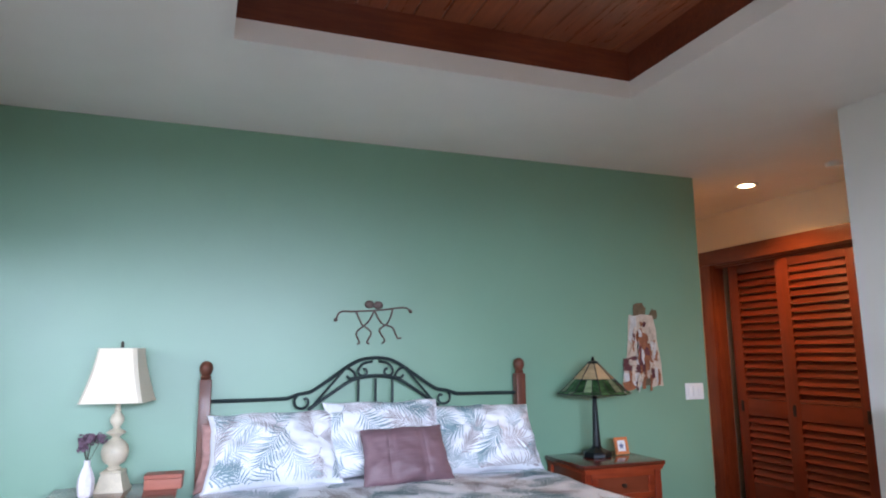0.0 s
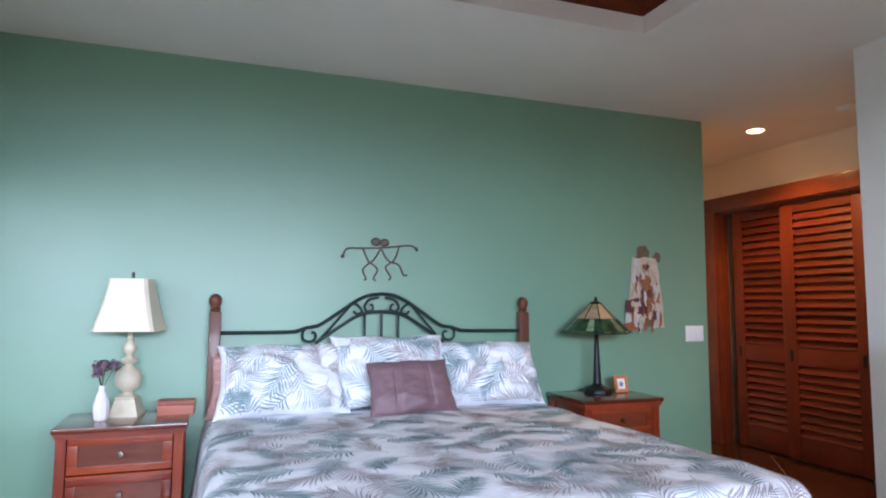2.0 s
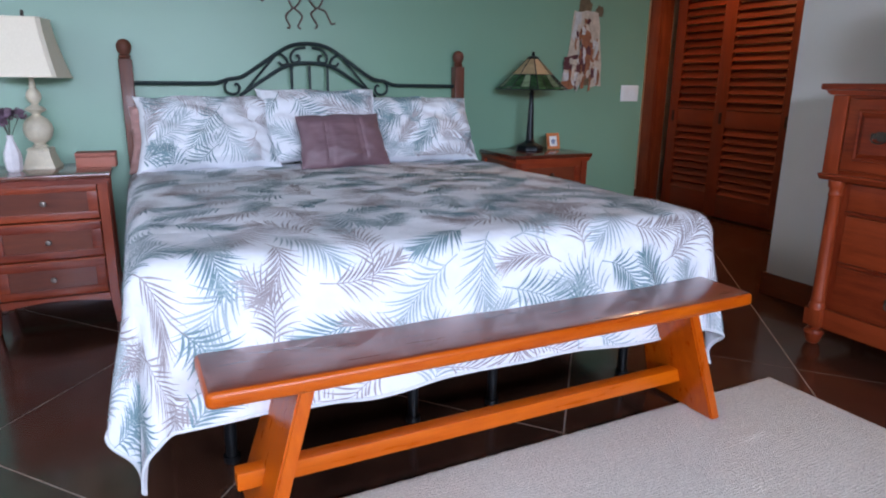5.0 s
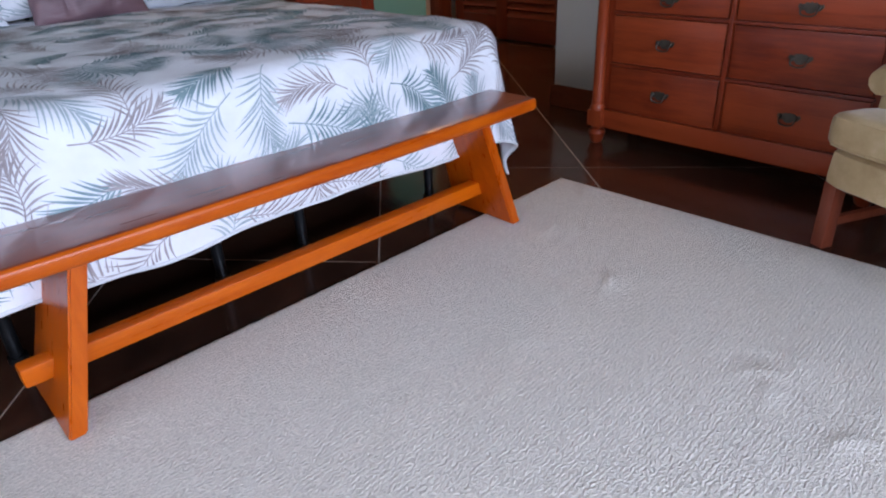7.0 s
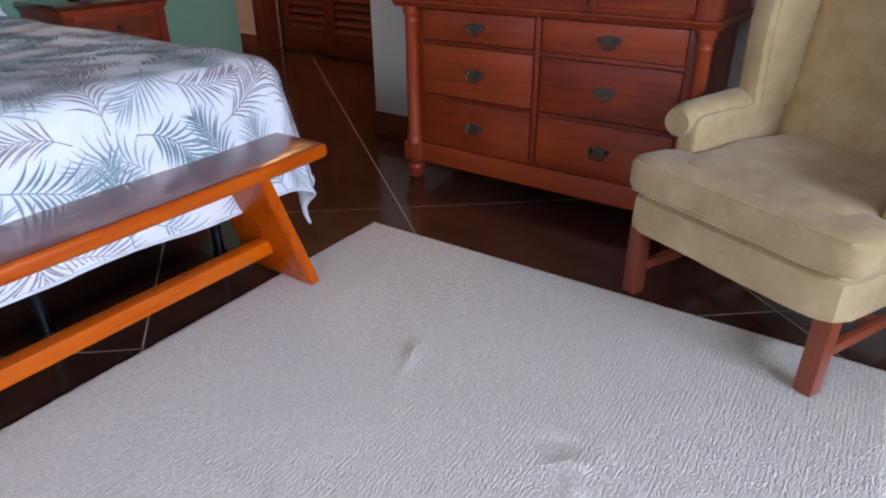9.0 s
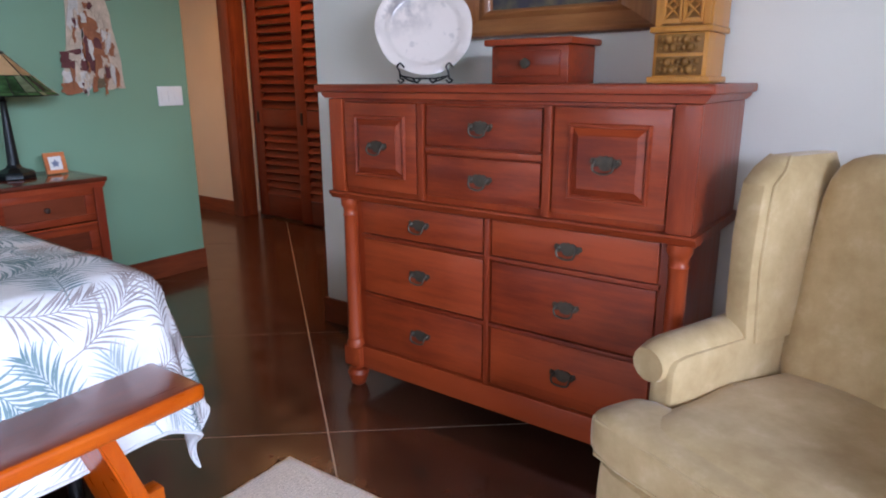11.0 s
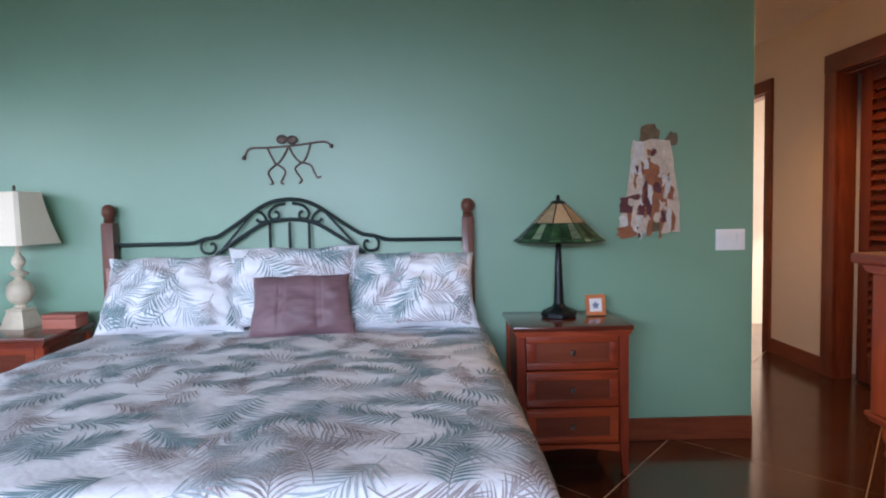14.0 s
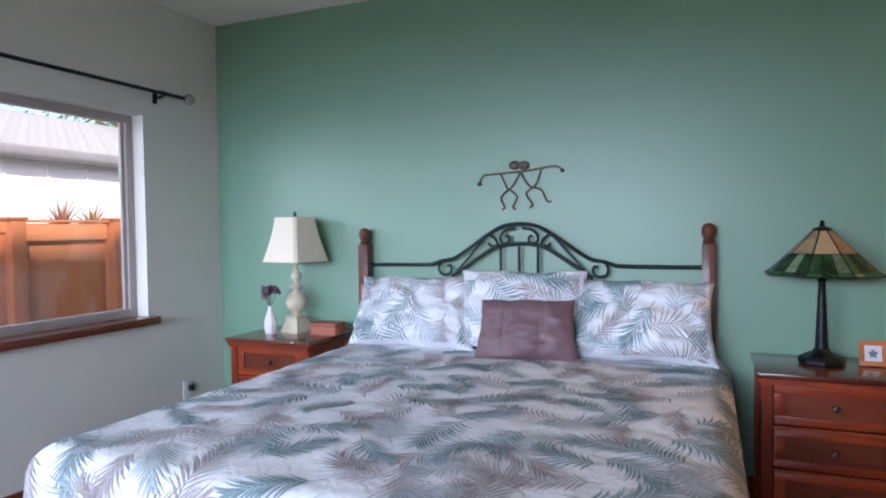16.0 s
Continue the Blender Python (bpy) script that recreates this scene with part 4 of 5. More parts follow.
wire([(-0.238, 1.617), (-0.212, 1.66), (-0.14, 1.664), (-0.06, 1.668), (0.03, 1.674), (0.1, 1.683), (0.165, 1.692), (0.205, 1.69), (0.228, 1.674)])
for pts in ([(-0.115, 1.664), (-0.09, 1.61), (-0.067, 1.577), (-0.03, 1.615), (0.0, 1.672)], [(0.0, 1.672), (0.03, 1.615), (0.068, 1.583), (0.098, 1.62), (0.118, 1.684)],
            [(-0.067, 1.577), (-0.105, 1.545), (-0.112, 1.52), (-0.092, 1.478), (-0.106, 1.466)], [(-0.067, 1.577), (-0.028, 1.548), (-0.022, 1.525), (-0.045, 1.48), (-0.03, 1.466)],
            [(0.068, 1.583), (0.034, 1.555), (0.04, 1.53), (0.066, 1.49), (0.052, 1.47)], [(0.068, 1.583), (0.115, 1.568), (0.135, 1.53), (0.15, 1.502), (0.172, 1.504)]):
    wire(pts)
for x, z in ((-0.033, 1.708), (0.022, 1.704)):
    bmesh.ops.create_uvsphere(bm, u_segments=16, v_segments=10, radius=1.0, matrix=pose(x, -0.012, z) @ Matrix.Diagonal((0.031, 0.011, 0.025, 1)))
for x, z in ((-0.24, 1.612), (0.232, 1.668)):
    bmesh.ops.create_uvsphere(bm, u_segments=8, v_segments=6, radius=0.012, matrix=pose(x, -0.012, z))
piece("wall_sculpture", bm, plain("rusty_dark_metal", (0.13, 0.095, 0.078), 0.5, 0.5, 0.4, 40), "dark metal sculpture of two wire figures on the green wall", "wall sculpture")

# patchwork hanging
hang = thing("wall_hanging", pose(1.962, 0, 1.14), "ragged patchwork hanging in rust, cream and brown cloth", "wall hanging")
CL = {"cream": (0.58, 0.46, 0.35), "rust": (0.33, 0.12, 0.055), "wine": (0.13, 0.04, 0.04), "olive": (0.16, 0.11, 0.06), "white": (0.6, 0.56, 0.52)}
CLM = {k: plain(k + "_cloth", c, 0.9, 0, 0.3, 22, 0.6, 40, 0.004) for k, c in CL.items()}
rp = random.Random(8)


def patch(color, pts, lift):
    """A torn patch of cloth: a rough outline, filled and slightly rumpled."""
    out = []
    for (x0, z0), (x1, z1) in zip(pts, pts[1:] + pts[:1]):
        for k in range(4):
            f = k / 4
            out.append((x0 + (x1 - x0) * f + rp.gauss(0, 0.004), z0 + (z1 - z0) * f + rp.gauss(0, 0.004)))
    b = prism(bmesh.new(), out, 1, -0.004 - lift, -0.001 - lift)
    part("patch", b, CLM[color], hang, color + " cloth patch", smooth=False)


patch("olive", [(-0.06, 0.50), (0.045, 0.50), (0.055, 0.58), (0.02, 0.615), (-0.05, 0.605)], 0.003)
patch("olive", [(0.07, 0.48), (0.15, 0.50), (0.155, 0.56), (0.11, 0.575)], 0.002)
patch("cream", [(-0.09, 0.53), (0.11, 0.53), (0.15, 0.30), (0.175, 0.05), (-0.17, 0.05), (-0.13, 0.25)], 0.004)
patch("white", [(-0.085, 0.52), (-0.03, 0.52), (-0.04, 0.36), (-0.08, 0.33), (-0.11, 0.36)], 0.009)
patch("rust", [(-0.06, 0.42), (0.05, 0.40), (0.085, 0.30), (0.09, 0.14), (0.0, 0.13), (-0.03, 0.3)], 0.012)
patch("cream", [(0.03, 0.51), (0.115, 0.5), (0.13, 0.36), (0.09, 0.33), (0.05, 0.4)], 0.013)
patch("wine", [(-0.165, 0.22), (-0.03, 0.24), (0.03, 0.17), (0.02, 0.11), (-0.17, 0.14)], 0.016)
patch("white", [(-0.17, 0.13), (-0.04, 0.115), (0.0, 0.06), (-0.06, 0.005), (-0.165, 0.02)], 0.018)
patch("cream", [(0.06, 0.17), (0.145, 0.16), (0.165, 0.03), (0.06, 0.02), (0.03, 0.08)], 0.017)
patch("rust", [(-0.175, 0.06), (-0.10, 0.065), (-0.08, 0.01), (-0.16, -0.005), (-0.185, 0.02)], 0.021)
patch("olive", [(0.0, 0.09), (0.05, 0.09), (0.055, 0.03), (0.0, 0.03)], 0.021)
patch("white", [(-0.03, 0.30), (0.01, 0.29), (0.015, 0.19), (0.0, 0.18), (-0.02, 0.24)], 0.019)
patch("wine", [(0.02, 0.30), (0.06, 0.29), (0.055, 0.24), (0.02, 0.25)], 0.018)
patch("cream", [(-0.12, 0.21), (-0.06, 0.21), (-0.06, 0.175), (-0.115, 0.17)], 0.022)
for k in range(44):
    f = rp.random()
    half = 0.08 + 0.075 * (1 - f)
    cx, cz, w, h = rp.uniform(-half, half) * 0.92, 0.035 + 0.45 * f, rp.uniform(0.006, 0.016), rp.uniform(0.025, 0.07) * (1 - 0.5 * f)
    patch(("cream", "white", "cream", "rust", "white", "wine", "cream", "rust")[k % 8] if abs(cx) > 0.03 else ("rust", "rust", "wine", "cream")[k % 4], [(cx - w, cz - h), (cx + w * 0.7, cz - h * 0.8), (cx + w, cz + h * 0.7), (cx - w * 0.6, cz + h)], 0.0245 + 0.0004 * k)
patch("rust", [(0.10, 0.28), (0.135, 0.27), (0.13, 0.2), (0.095, 0.21)], 0.014)

# ---- dresser ----
# built with its front towards -y and its left end at x = 0, then turned to face the bed
LEN, DEP = 1.328, 0.44
dr = thing("dresser", pose(1.862, -1.985, 0, 0, 0, -90), "tall cherry dresser with drawers, panelled doors and columns", "dresser")
part("top", one(-0.045, LEN + 0.03, -0.055, DEP, 1.163, 1.19, bevel=0.008), M["cherryx"], dr)
bm = bmesh.new()
prism(bm, [(-0.03, 1.162), (-0.02, 1.15), (-0.006, 1.142), (LEN + 0.004, 1.142), (LEN + 0.012, 1.15), (LEN + 0.018, 1.162)], 1, -0.035, DEP - 0.005)
part("cornice", bm, M["cherryx"], dr)
part("upper_case", boxes((0, LEN, -0.012, DEP - 0.01, 0.80, 1.141), bevel=0.004), M["cherryz"], dr)
bm = bmesh.new()
prism(bm, [(-0.034, 0.80), (-0.034, 0.792), (-0.026, 0.783), (-0.018, 0.772), (DEP - 0.01, 0.772), (DEP - 0.01, 0.80)], 0, -0.012, LEN + 0.012)
part("waist_moulding", bm, M["cherryx"], dr)
part("lower_case", boxes((0.03, LEN - 0.03, 0.022, DEP - 0.01, 0.13, 0.772), bevel=0.004), M["cherryz"], dr)
part("base_rail", one(0.05, LEN - 0.05, 0.0, 0.05, 0.085, 0.178, bevel=0.006), M["cherryx"], dr)
for x in (0.06, LEN - 0.034):
    part("column_block", one(x - 0.042, x + 0.042, -0.022, 0.06, 0.09, 0.172, bevel=0.006), M["cherryz"], dr)
    prof = [(0.036, 0.172), (0.036, 0.19), (0.028, 0.205), (0.031, 0.213), (0.0285, 0.222), (0.0275, 0.5), (0.026, 0.70), (0.03, 0.708), (0.026, 0.716), (0.027, 0.735), (0.032, 0.742), (0.035, 0.752), (0.035, 0.772)]
    part("column", lathe(bmesh.new(), prof, 24, (x, 0.005, 0)), M["cherryz"], dr, "turned cherry column")
    part("foot", lathe(bmesh.new(), [(0.02, 0), (0.03, 0.008), (0.038, 0.035), (0.044, 0.055), (0.037, 0.07), (0.022, 0.074), (0.026, 0.08), (0.034, 0.09)], 20, (x, 0.012, 0)), M["cherryz"], dr, "turned bun foot")
    part("foot", lathe(bmesh.new(), [(0.026, 0), (0.03, 0.06), (0.034, 0.13)], 14, (x, DEP - 0.06, 0)), M["cherryz"], dr)


def bail_pull(x, y, z, parent):
    b = bmesh.new()
    pl = [(0.0, -0.021), (0.014, -0.018), (0.02, -0.008), (0.033, -0.012), (0.046, 0.002), (0.042, 0.014), (0.028, 0.012), (0.016, 0.02), (0.006, 0.017), (0.0, 0.022)]
    out = [(x + a, z + c) for a, c in pl] + [(x - a, z + c) for a, c in reversed(pl[1:-1])]
    prism(b, out, 1, y - 0.004, y)
    h = part("handle", b, M["bronze"], parent, "aged bronze bail pull")
    b = bmesh.new()
    tube(b, [p for p in spline([(x - 0.031, y - 0.008, z + 0.004), (x - 0.031, y - 0.02, z - 0.004), (x - 0.026, y - 0.022, z - 0.02), (x - 0.008, y - 0.02, z - 0.027), (x + 0.008, y - 0.02, z - 0.027), (x + 0.026, y - 0.022, z - 0.02), (x + 0.031, y - 0.02, z - 0.004), (x + 0.031, y - 0.008, z + 0.004)], 4)], 0.0032, 7)
    for s in (-0.031, 0.031):
        lathe(b, [(0.006, 0), (0.0065, 0.006), (0.003, 0.011)], 10)
        for v in b.verts[-30:]:
            v.co = Vector((x + s + v.co.x, y - 0.003 - v.co.z, z + 0.004 + v.co.y))
    part("bail", b, M["bronze"], h)


def drawer(x0, x1, z0, z1, y):
    d = part("drawer", one(x0, x1, y - 0.014, y + 0.02, z0, z1, bevel=0.006), M["cherryx"], dr)
    bail_pull((x0 + x1) / 2, y - 0.014, (z0 + z1) / 2, d)
    return d


for z0, z1 in ((0.185, 0.392), (0.412, 0.624), (0.646, 0.764)):
    drawer(0.12, 0.660, z0, z1, 0.022)
    drawer(0.692, 1.238, z0, z1, 0.022)
for z in (0.402, 0.635):
    part("rail", one(0.115, 1.245, 0.004, 0.022, z - 0.007, z + 0.007, bevel=0.002), M["cherryx"], dr)
part("divider", one(0.666, 0.686, 0.002, 0.022, 0.18, 0.768, bevel=0.003), M["cherryz"], dr)
drawer(0.452, 0.880, 0.824, 0.962, -0.012)
drawer(0.452, 0.880, 0.994, 1.122, -0.012)
part("rail", one(0.448, 0.884, -0.03, -0.012, 0.968, 0.988, bevel=0.004), M["cherryx"], dr)
for x in (0.038, LEN - 0.034):
    part("pilaster", one(x - 0.034, x + 0.034, -0.03, -0.0125, 0.801, 1.14, bevel=0.004), M["cherryz"], dr)
part("frieze", one(0.073, LEN - 0.069, -0.024, -0.0125, 1.13, 1.141, bevel=0.004), M["cherryx"], dr)
for x in (0.431, 0.901):
    part("divider", one(x - 0.013, x + 0.013, -0.032, -0.012, 0.803, 1.129, bevel=0.004), M["cherryz"], dr)
for x0, x1 in ((0.08, 0.412), (0.92, 1.254)):
    d = part("door", one(x0, x1, -0.028, -0.013, 0.822, 1.127, bevel=0.004), M["cherryx"], dr, "raised panel door")
    bm = bmesh.new()
    a0, a1, c0, c1 = x0 + 0.048, x1 - 0.048, 0.868, 1.084
    steps = ((0, -0.0285), (0.004, -0.036), (0.010, -0.036), (0.014, -0.029), (0.034, -0.041), (0.036, -0.041))
    rs = []
    for inset, y in steps:
        rs.append([bm.verts.new((px, y, pz)) for px, pz in ((a0 + inset, c0 + inset), (a1 - inset, c0 + inset), (a1 - inset, c1 - inset), (a0 + inset, c1 - inset))])
    for p, q in zip(rs, rs[1:]):
        for i in range(4):
            bm.faces.new((p[i], p[(i + 1) % 4], q[(i + 1) % 4], q[i]))
    bm.faces.new(rs[-1])
    pn = part("panel", bm, M["cherryx"], d, smooth=False)
    bail_pull((x0 + x1) / 2, -0.041, 0.978, d)

# ---- on the dresser ----
ZT = 1.1905
pl = thing("platter", pose(2.135, -2.2, ZT, 0, 0, 40), "oval white ceramic platter with grey blotches on a stand", "platter")
bm = bmesh.new()
rings = []
for f, dep in ((0.0, 0.0), (0.35, 0.0), (0.68, 0.0), (0.74, 0.004), (0.80, 0.018), (0.97, 0.026), (1.0, 0.025), (0.99, 0.021), (0.8, 0.011), (0.72, -0.004), (0.35, -0.005), (0.0, -0.005)):
    if f == 0.0:
        rings.append([bm.verts.new((-dep, 0, 0))])
        continue
    ring = []
    for k in range(56):
        a = 2 * math.pi * k / 56
        wv = 1 + (0.008 * math.sin(7 * a + 1) + 0.006 * noise.noise((3 * math.cos(a), 3 * math.sin(a), 0)) if f > 0.9 else 0)
        ring.append(bm.verts.new((-dep, 0.181 * f * wv * math.cos(a), 0.175 * f * wv * math.sin(a))))
    rings.append(ring)
for p, q in zip(rings, rings[1:]):
    if len(p) == 1 or len(q) == 1:
        c, r = (p, q) if len(p) == 1 else (q, p)
        for k in range(56):
            bm.faces.new((c[0], r[k], r[(k + 1) % 56]))
    else:
        for k in range(56):
            bm.faces.new((p[k], p[(k + 1) % 56], q[(k + 1) % 56], q[k]))
bm.transform(pose(0, 0, 0.198, 0, 12, 0))
g = Nodes("blotched_white_glaze")
o = g.obj()
spot = g.n("VectorMath", operation='DISTANCE')
g.put(o, spot.inputs[0])
spot.inputs[1].default_value = (0.01, 0.09, 0.315)
blot = g.math('MULTIPLY', g.ramp(spot.outputs["Value"], 0.05, 0.17, 1.0, 0.0), g.ramp(g.noise(o, 16.0, 5.0), 0.42, 0.58))
few = g.ramp(g.noise(o, 24.0, 4.0), 0.60, 0.68)
col = g.mix(g.math('MULTIPLY', g.math('MAXIMUM', blot, g.math('MULTIPLY', few, 0.5)), 0.8), (0.72, 0.635, 0.58, 1), (0.34, 0.30, 0.3, 1))
g.bump(g.noise(o, 30.0, 2.0), 0.1, 0.003)
part("dish", bm, g.done(col, 0.25, 0, 0.3), pl)
bm = bmesh.new()
for s in (-1, 1):
    y = s * 0.09
    tube(bm, spline([(-0.075, y - 0.014, 0.058), (-0.082, y, 0.072), (-0.078, y + 0.012, 0.06), (-0.07, y + 0.004, 0.045), (-0.066, y, 0.02), (-0.07, y - 0.012, 0.012), (-0.066, y, 0.003), (-0.056, y + 0.01, 0.012)], 5), 0.0035, 6)
    tube(bm, spline([(-0.07, y, 0.03), (0.0, y * 0.7, 0.014), (0.06, y * 0.4, 0.004)], 5), 0.0035, 6)
    tube(bm, spline([(-0.062, s * 0.03 - 0.014, 0.015), (-0.062, s * 0.03, 0.003), (-0.062, s * 0.03 + 0.014, 0.015)], 5), 0.0035, 6)
tube(bm, [(-0.064, -0.09, 0.028), (-0.064, -0.04, 0.018), (-0.064, 0.04, 0.018), (-0.064, 0.09, 0.028)], 0.0032, 6)
part("stand", bm, M["black"], pl, "black wrought iron plate stand")

jb = thing("jewelry_box", pose(2.04, -2.562, ZT, 0, 0, -90), "small one-drawer cherry chest with overhanging lid", "jewelry box")
part("body", boxes((0, 0.28, 0.0, 0.2, 0.0, 0.118), bevel=0.004), M["cherryx"], jb)
part("lid", one(-0.02, 0.30, -0.022, 0.21, 0.1185, 0.14, bevel=0.008), M["cherryx"], jb)
d = part("drawer", one(0.026, 0.254, -0.009, 0.01, 0.022, 0.102, bevel=0.004), M["cherryx"], jb)
part("knob", knob((0.14, -0.009, 0.062), 0.017, 0.024), M["bronze"], d, "round metal knob")

lb = thing("lattice_cabinet", pose(2.10, -3.085, ZT, 0, 0, -90), "golden wooden miniature cabinet with lattice doors", "cabinet")
M["gold_wood"] = wood("golden_teak", (0.38, 0.14, 0.018), (0.54, 0.225, 0.04), 2, 0.4, 0.2)
M["gold_dark"] = wood("carved_dark_teak", (0.17, 0.075, 0.016), (0.33, 0.15, 0.035), 2, 0.5, 0.1)
part("lower_case", boxes((0, 0.155, 0, 0.18, 0.0, 0.14), bevel=0.003), M["gold_wood"], lb)
part("plinth", one(-0.012, 0.167, -0.012, 0.185, 0.0, 0.018, bevel=0.004), M["gold_wood"], lb)
part("moulding", one(-0.012, 0.167, -0.012, 0.185, 0.1405, 0.158, bevel=0.006), M["gold_wood"], lb)
part("upper_case", boxes((0.0, 0.155, 0.01, 0.18, 0.1585, 0.5), bevel=0.003), M["gold_dark"], lb)
for s in (0.0, 0.135):
    part("corner_post", one(s, s + 0.02, -0.002, 0.012, 0.1585, 0.5, bevel=0.003), M["gold_wood"], lb)
part("side_board", one(0.155, 0.162, 0.0, 0.18, 0.1585, 0.5, bevel=0.002), M["gold_wood"], lb)
part("crown", one(-0.015, 0.172, -0.015, 0.188, 0.5005, 0.53, bevel=0.008), M["gold_wood"], lb)
for z in (0.022, 0.084):
    fr = part("carved_panel", one(0.012, 0.143, -0.007, 0.0, z, z + 0.052, bevel=0.002), M["gold_dark"], lb, "dark carved panel")
    for k in range(14):
        bm = bmesh.new()
        bmesh.ops.create_uvsphere(bm, u_segments=8, v_segments=6, radius=0.007 + 0.003 * (k % 3), matrix=pose(0.024 + 0.0165 * (k % 7) + 0.004 * (k // 7), -0.006, z + 0.015 + 0.022 * (k // 7)))
        part("carving", bm, M["gold_dark"], fr)
for x0 in (0.02, 0.079):
    d = part("lattice_door", boxes((x0, x0 + 0.008, -0.006, 0.006, 0.165, 0.49), (x0 + 0.048, x0 + 0.056, -0.006, 0.006, 0.165, 0.49), (x0 + 0.008, x0 + 0.048, -0.006, 0.006, 0.165, 0.178), (x0 + 0.008, x0 + 0.048, -0.006, 0.006, 0.478, 0.49), bevel=0.001), M["gold_wood"], lb)
    bm = bmesh.new()
    for k in range(11):
        z = 0.18 + 0.028 * k
        for a, b in (((x0 + 0.006, z), (x0 + 0.05, min(z + 0.044, 0.48))), ((x0 + 0.05, z), (x0 + 0.006, min(z + 0.044, 0.48)))):
            tube(bm, [(a[0], 0.0, a[1]), (b[0], 0.0, b[1])], 0.0034, 5)
    part("lattice", bm, M["gold_wood"], d)

# ---- painting ----
pt = thing("painting", pose(XE - 0.001, -2.245, 1.355, 0, 0, -90), "landscape oil painting in a wide gilded wooden frame", "painting")
M["gilt"] = wood("gilded_wood", (0.2, 0.066, 0.022), (0.37, 0.15, 0.05), 0, 0.38, 0.2)
M["giltz"] = wood("gilded_wood_upright", (0.2, 0.066, 0.022), (0.37, 0.15, 0.05), 2, 0.38, 0.2)
PW, PH = 0.80, 0.66
prof = ((0.0, -0.002), (0.0, -0.03), (0.012, -0.042), (0.03, -0.046), (0.048, -0.036), (0.07, -0.028), (0.105, -0.024), (0.12, -0.034), (0.135, -0.038), (0.15, -0.03), (0.158, -0.016), (0.158, -0.008))
for side in range(4):
    bm = bmesh.new()
    ends = []
    for e in (0, 1):
        ring = []
        for ins, y in prof:
            x0, x1, z0, z1 = ins, PW - ins, ins * 0.62, PH - ins * 0.62
            c = ((x0, z0), (x1, z0), (x1, z1), (x0, z1))
            p = c[(side + e) % 4]
            ring.append(bm.verts.new((p[0], y, p[1])))
        ends.append(ring)
    for i in range(len(prof) - 1):
        bm.faces.new((ends[0][i], ends[1][i], ends[1][i + 1], ends[0][i + 1]))
    part("frame_bar", bm, M["gilt"] if side % 2 == 0 else M["giltz"], pt)


def canvas():
    g = Nodes("painted_canvas")
    o = g.obj()
    s = g.n("SeparateXYZ")
    wob = g.n("TexNoise")
    g.put(o, wob.inputs["Vector"])
    wob.inputs["Scale"].default_value = 11.0
    wob.inputs["Detail"].default_value = 5.0
    p = g.vmath('ADD', o, g.vmath('MULTIPLY', g.vmath('SUBTRACT', wob.outputs["Color"], (0.5, 0.5, 0.5)), (0.09, 0, 0.09)))
    g.put(p, s.inputs[0])
    z = s.outputs[2]
    daub = g.noise(g.vmath('MULTIPLY', o, (1.0, 1.0, 1.8)), 42.0, 3.0)
    big = g.noise(o, 9.0, 3.0)
    low = g.mix(g.ramp(big, 0.42, 0.6), (0.035, 0.027, 0.043, 1), (0.12, 0.1, 0.05, 1))
    meadow = g.mix(g.ramp(daub, 0.35, 0.65), (0.2, 0.115, 0.05, 1), (0.4, 0.29, 0.14, 1))
    wood_ = g.mix(g.ramp(big, 0.4, 0.6), (0.035, 0.03, 0.03, 1), (0.13, 0.1, 0.035, 1))
    wood_ = g.mix(g.ramp(daub, 0.58, 0.66, 0.0, 0.7), wood_, (0.2, 0.08, 0.06, 1))
    sky_ = g.mix(g.ramp(daub, 0.35, 0.65), (0.3, 0.28, 0.2, 1), (0.45, 0.43, 0.34, 1))
    col = g.mix(g.ramp(z, 0.165, 0.185), low, meadow)
    col = g.mix(g.ramp(z, 0.25, 0.265), col, wood_)
    col = g.mix(g.ramp(z, 0.42, 0.47), col, sky_)
    g.bump(daub, 0.3, 0.002)
    return g.done(col, 0.4, 0, 0.2)


part("canvas", one(0.15, PW - 0.15, -0.014, -0.004, 0.094, PH - 0.094, bevel=0), canvas(), pt, "landscape with a cottage in a meadow")
PNT = {"wall": (0.33, 0.28, 0.26), "roof": (0.19, 0.05, 0.05), "shade": (0.08, 0.075, 0.13), "path": (0.26, 0.2, 0.13)}
PNM = {k: plain(k + "_oil_paint", c, 0.45, 0, 0.35, 45, 0.4, 60, 0.002) for k, c in PNT.items()}
for nm, col, pts in (("cottage_wall", "wall", [(0.255, 0.225), (0.325, 0.222), (0.325, 0.285), (0.293, 0.325), (0.252, 0.275)]), ("cottage_shade", "shade", [(0.325, 0.222), (0.385, 0.235), (0.385, 0.285), (0.325, 0.285)]),
                     ("cottage_roof", "roof", [(0.293, 0.33), (0.365, 0.318), (0.395, 0.278), (0.33, 0.276)]), ("path", "path", [(0.39, 0.255), (0.62, 0.27), (0.63, 0.28), (0.48, 0.268)])):
    part(nm, prism(bmesh.new(), pts, 1, -0.0165, -0.0145), PNM[col], pt, smooth=False)
part("cottage_window", prism(bmesh.new(), [(0.285, 0.285), (0.295, 0.285), (0.295, 0.30), (0.285, 0.30)], 1, -0.0185, -0.017), PNM["shade"], pt)


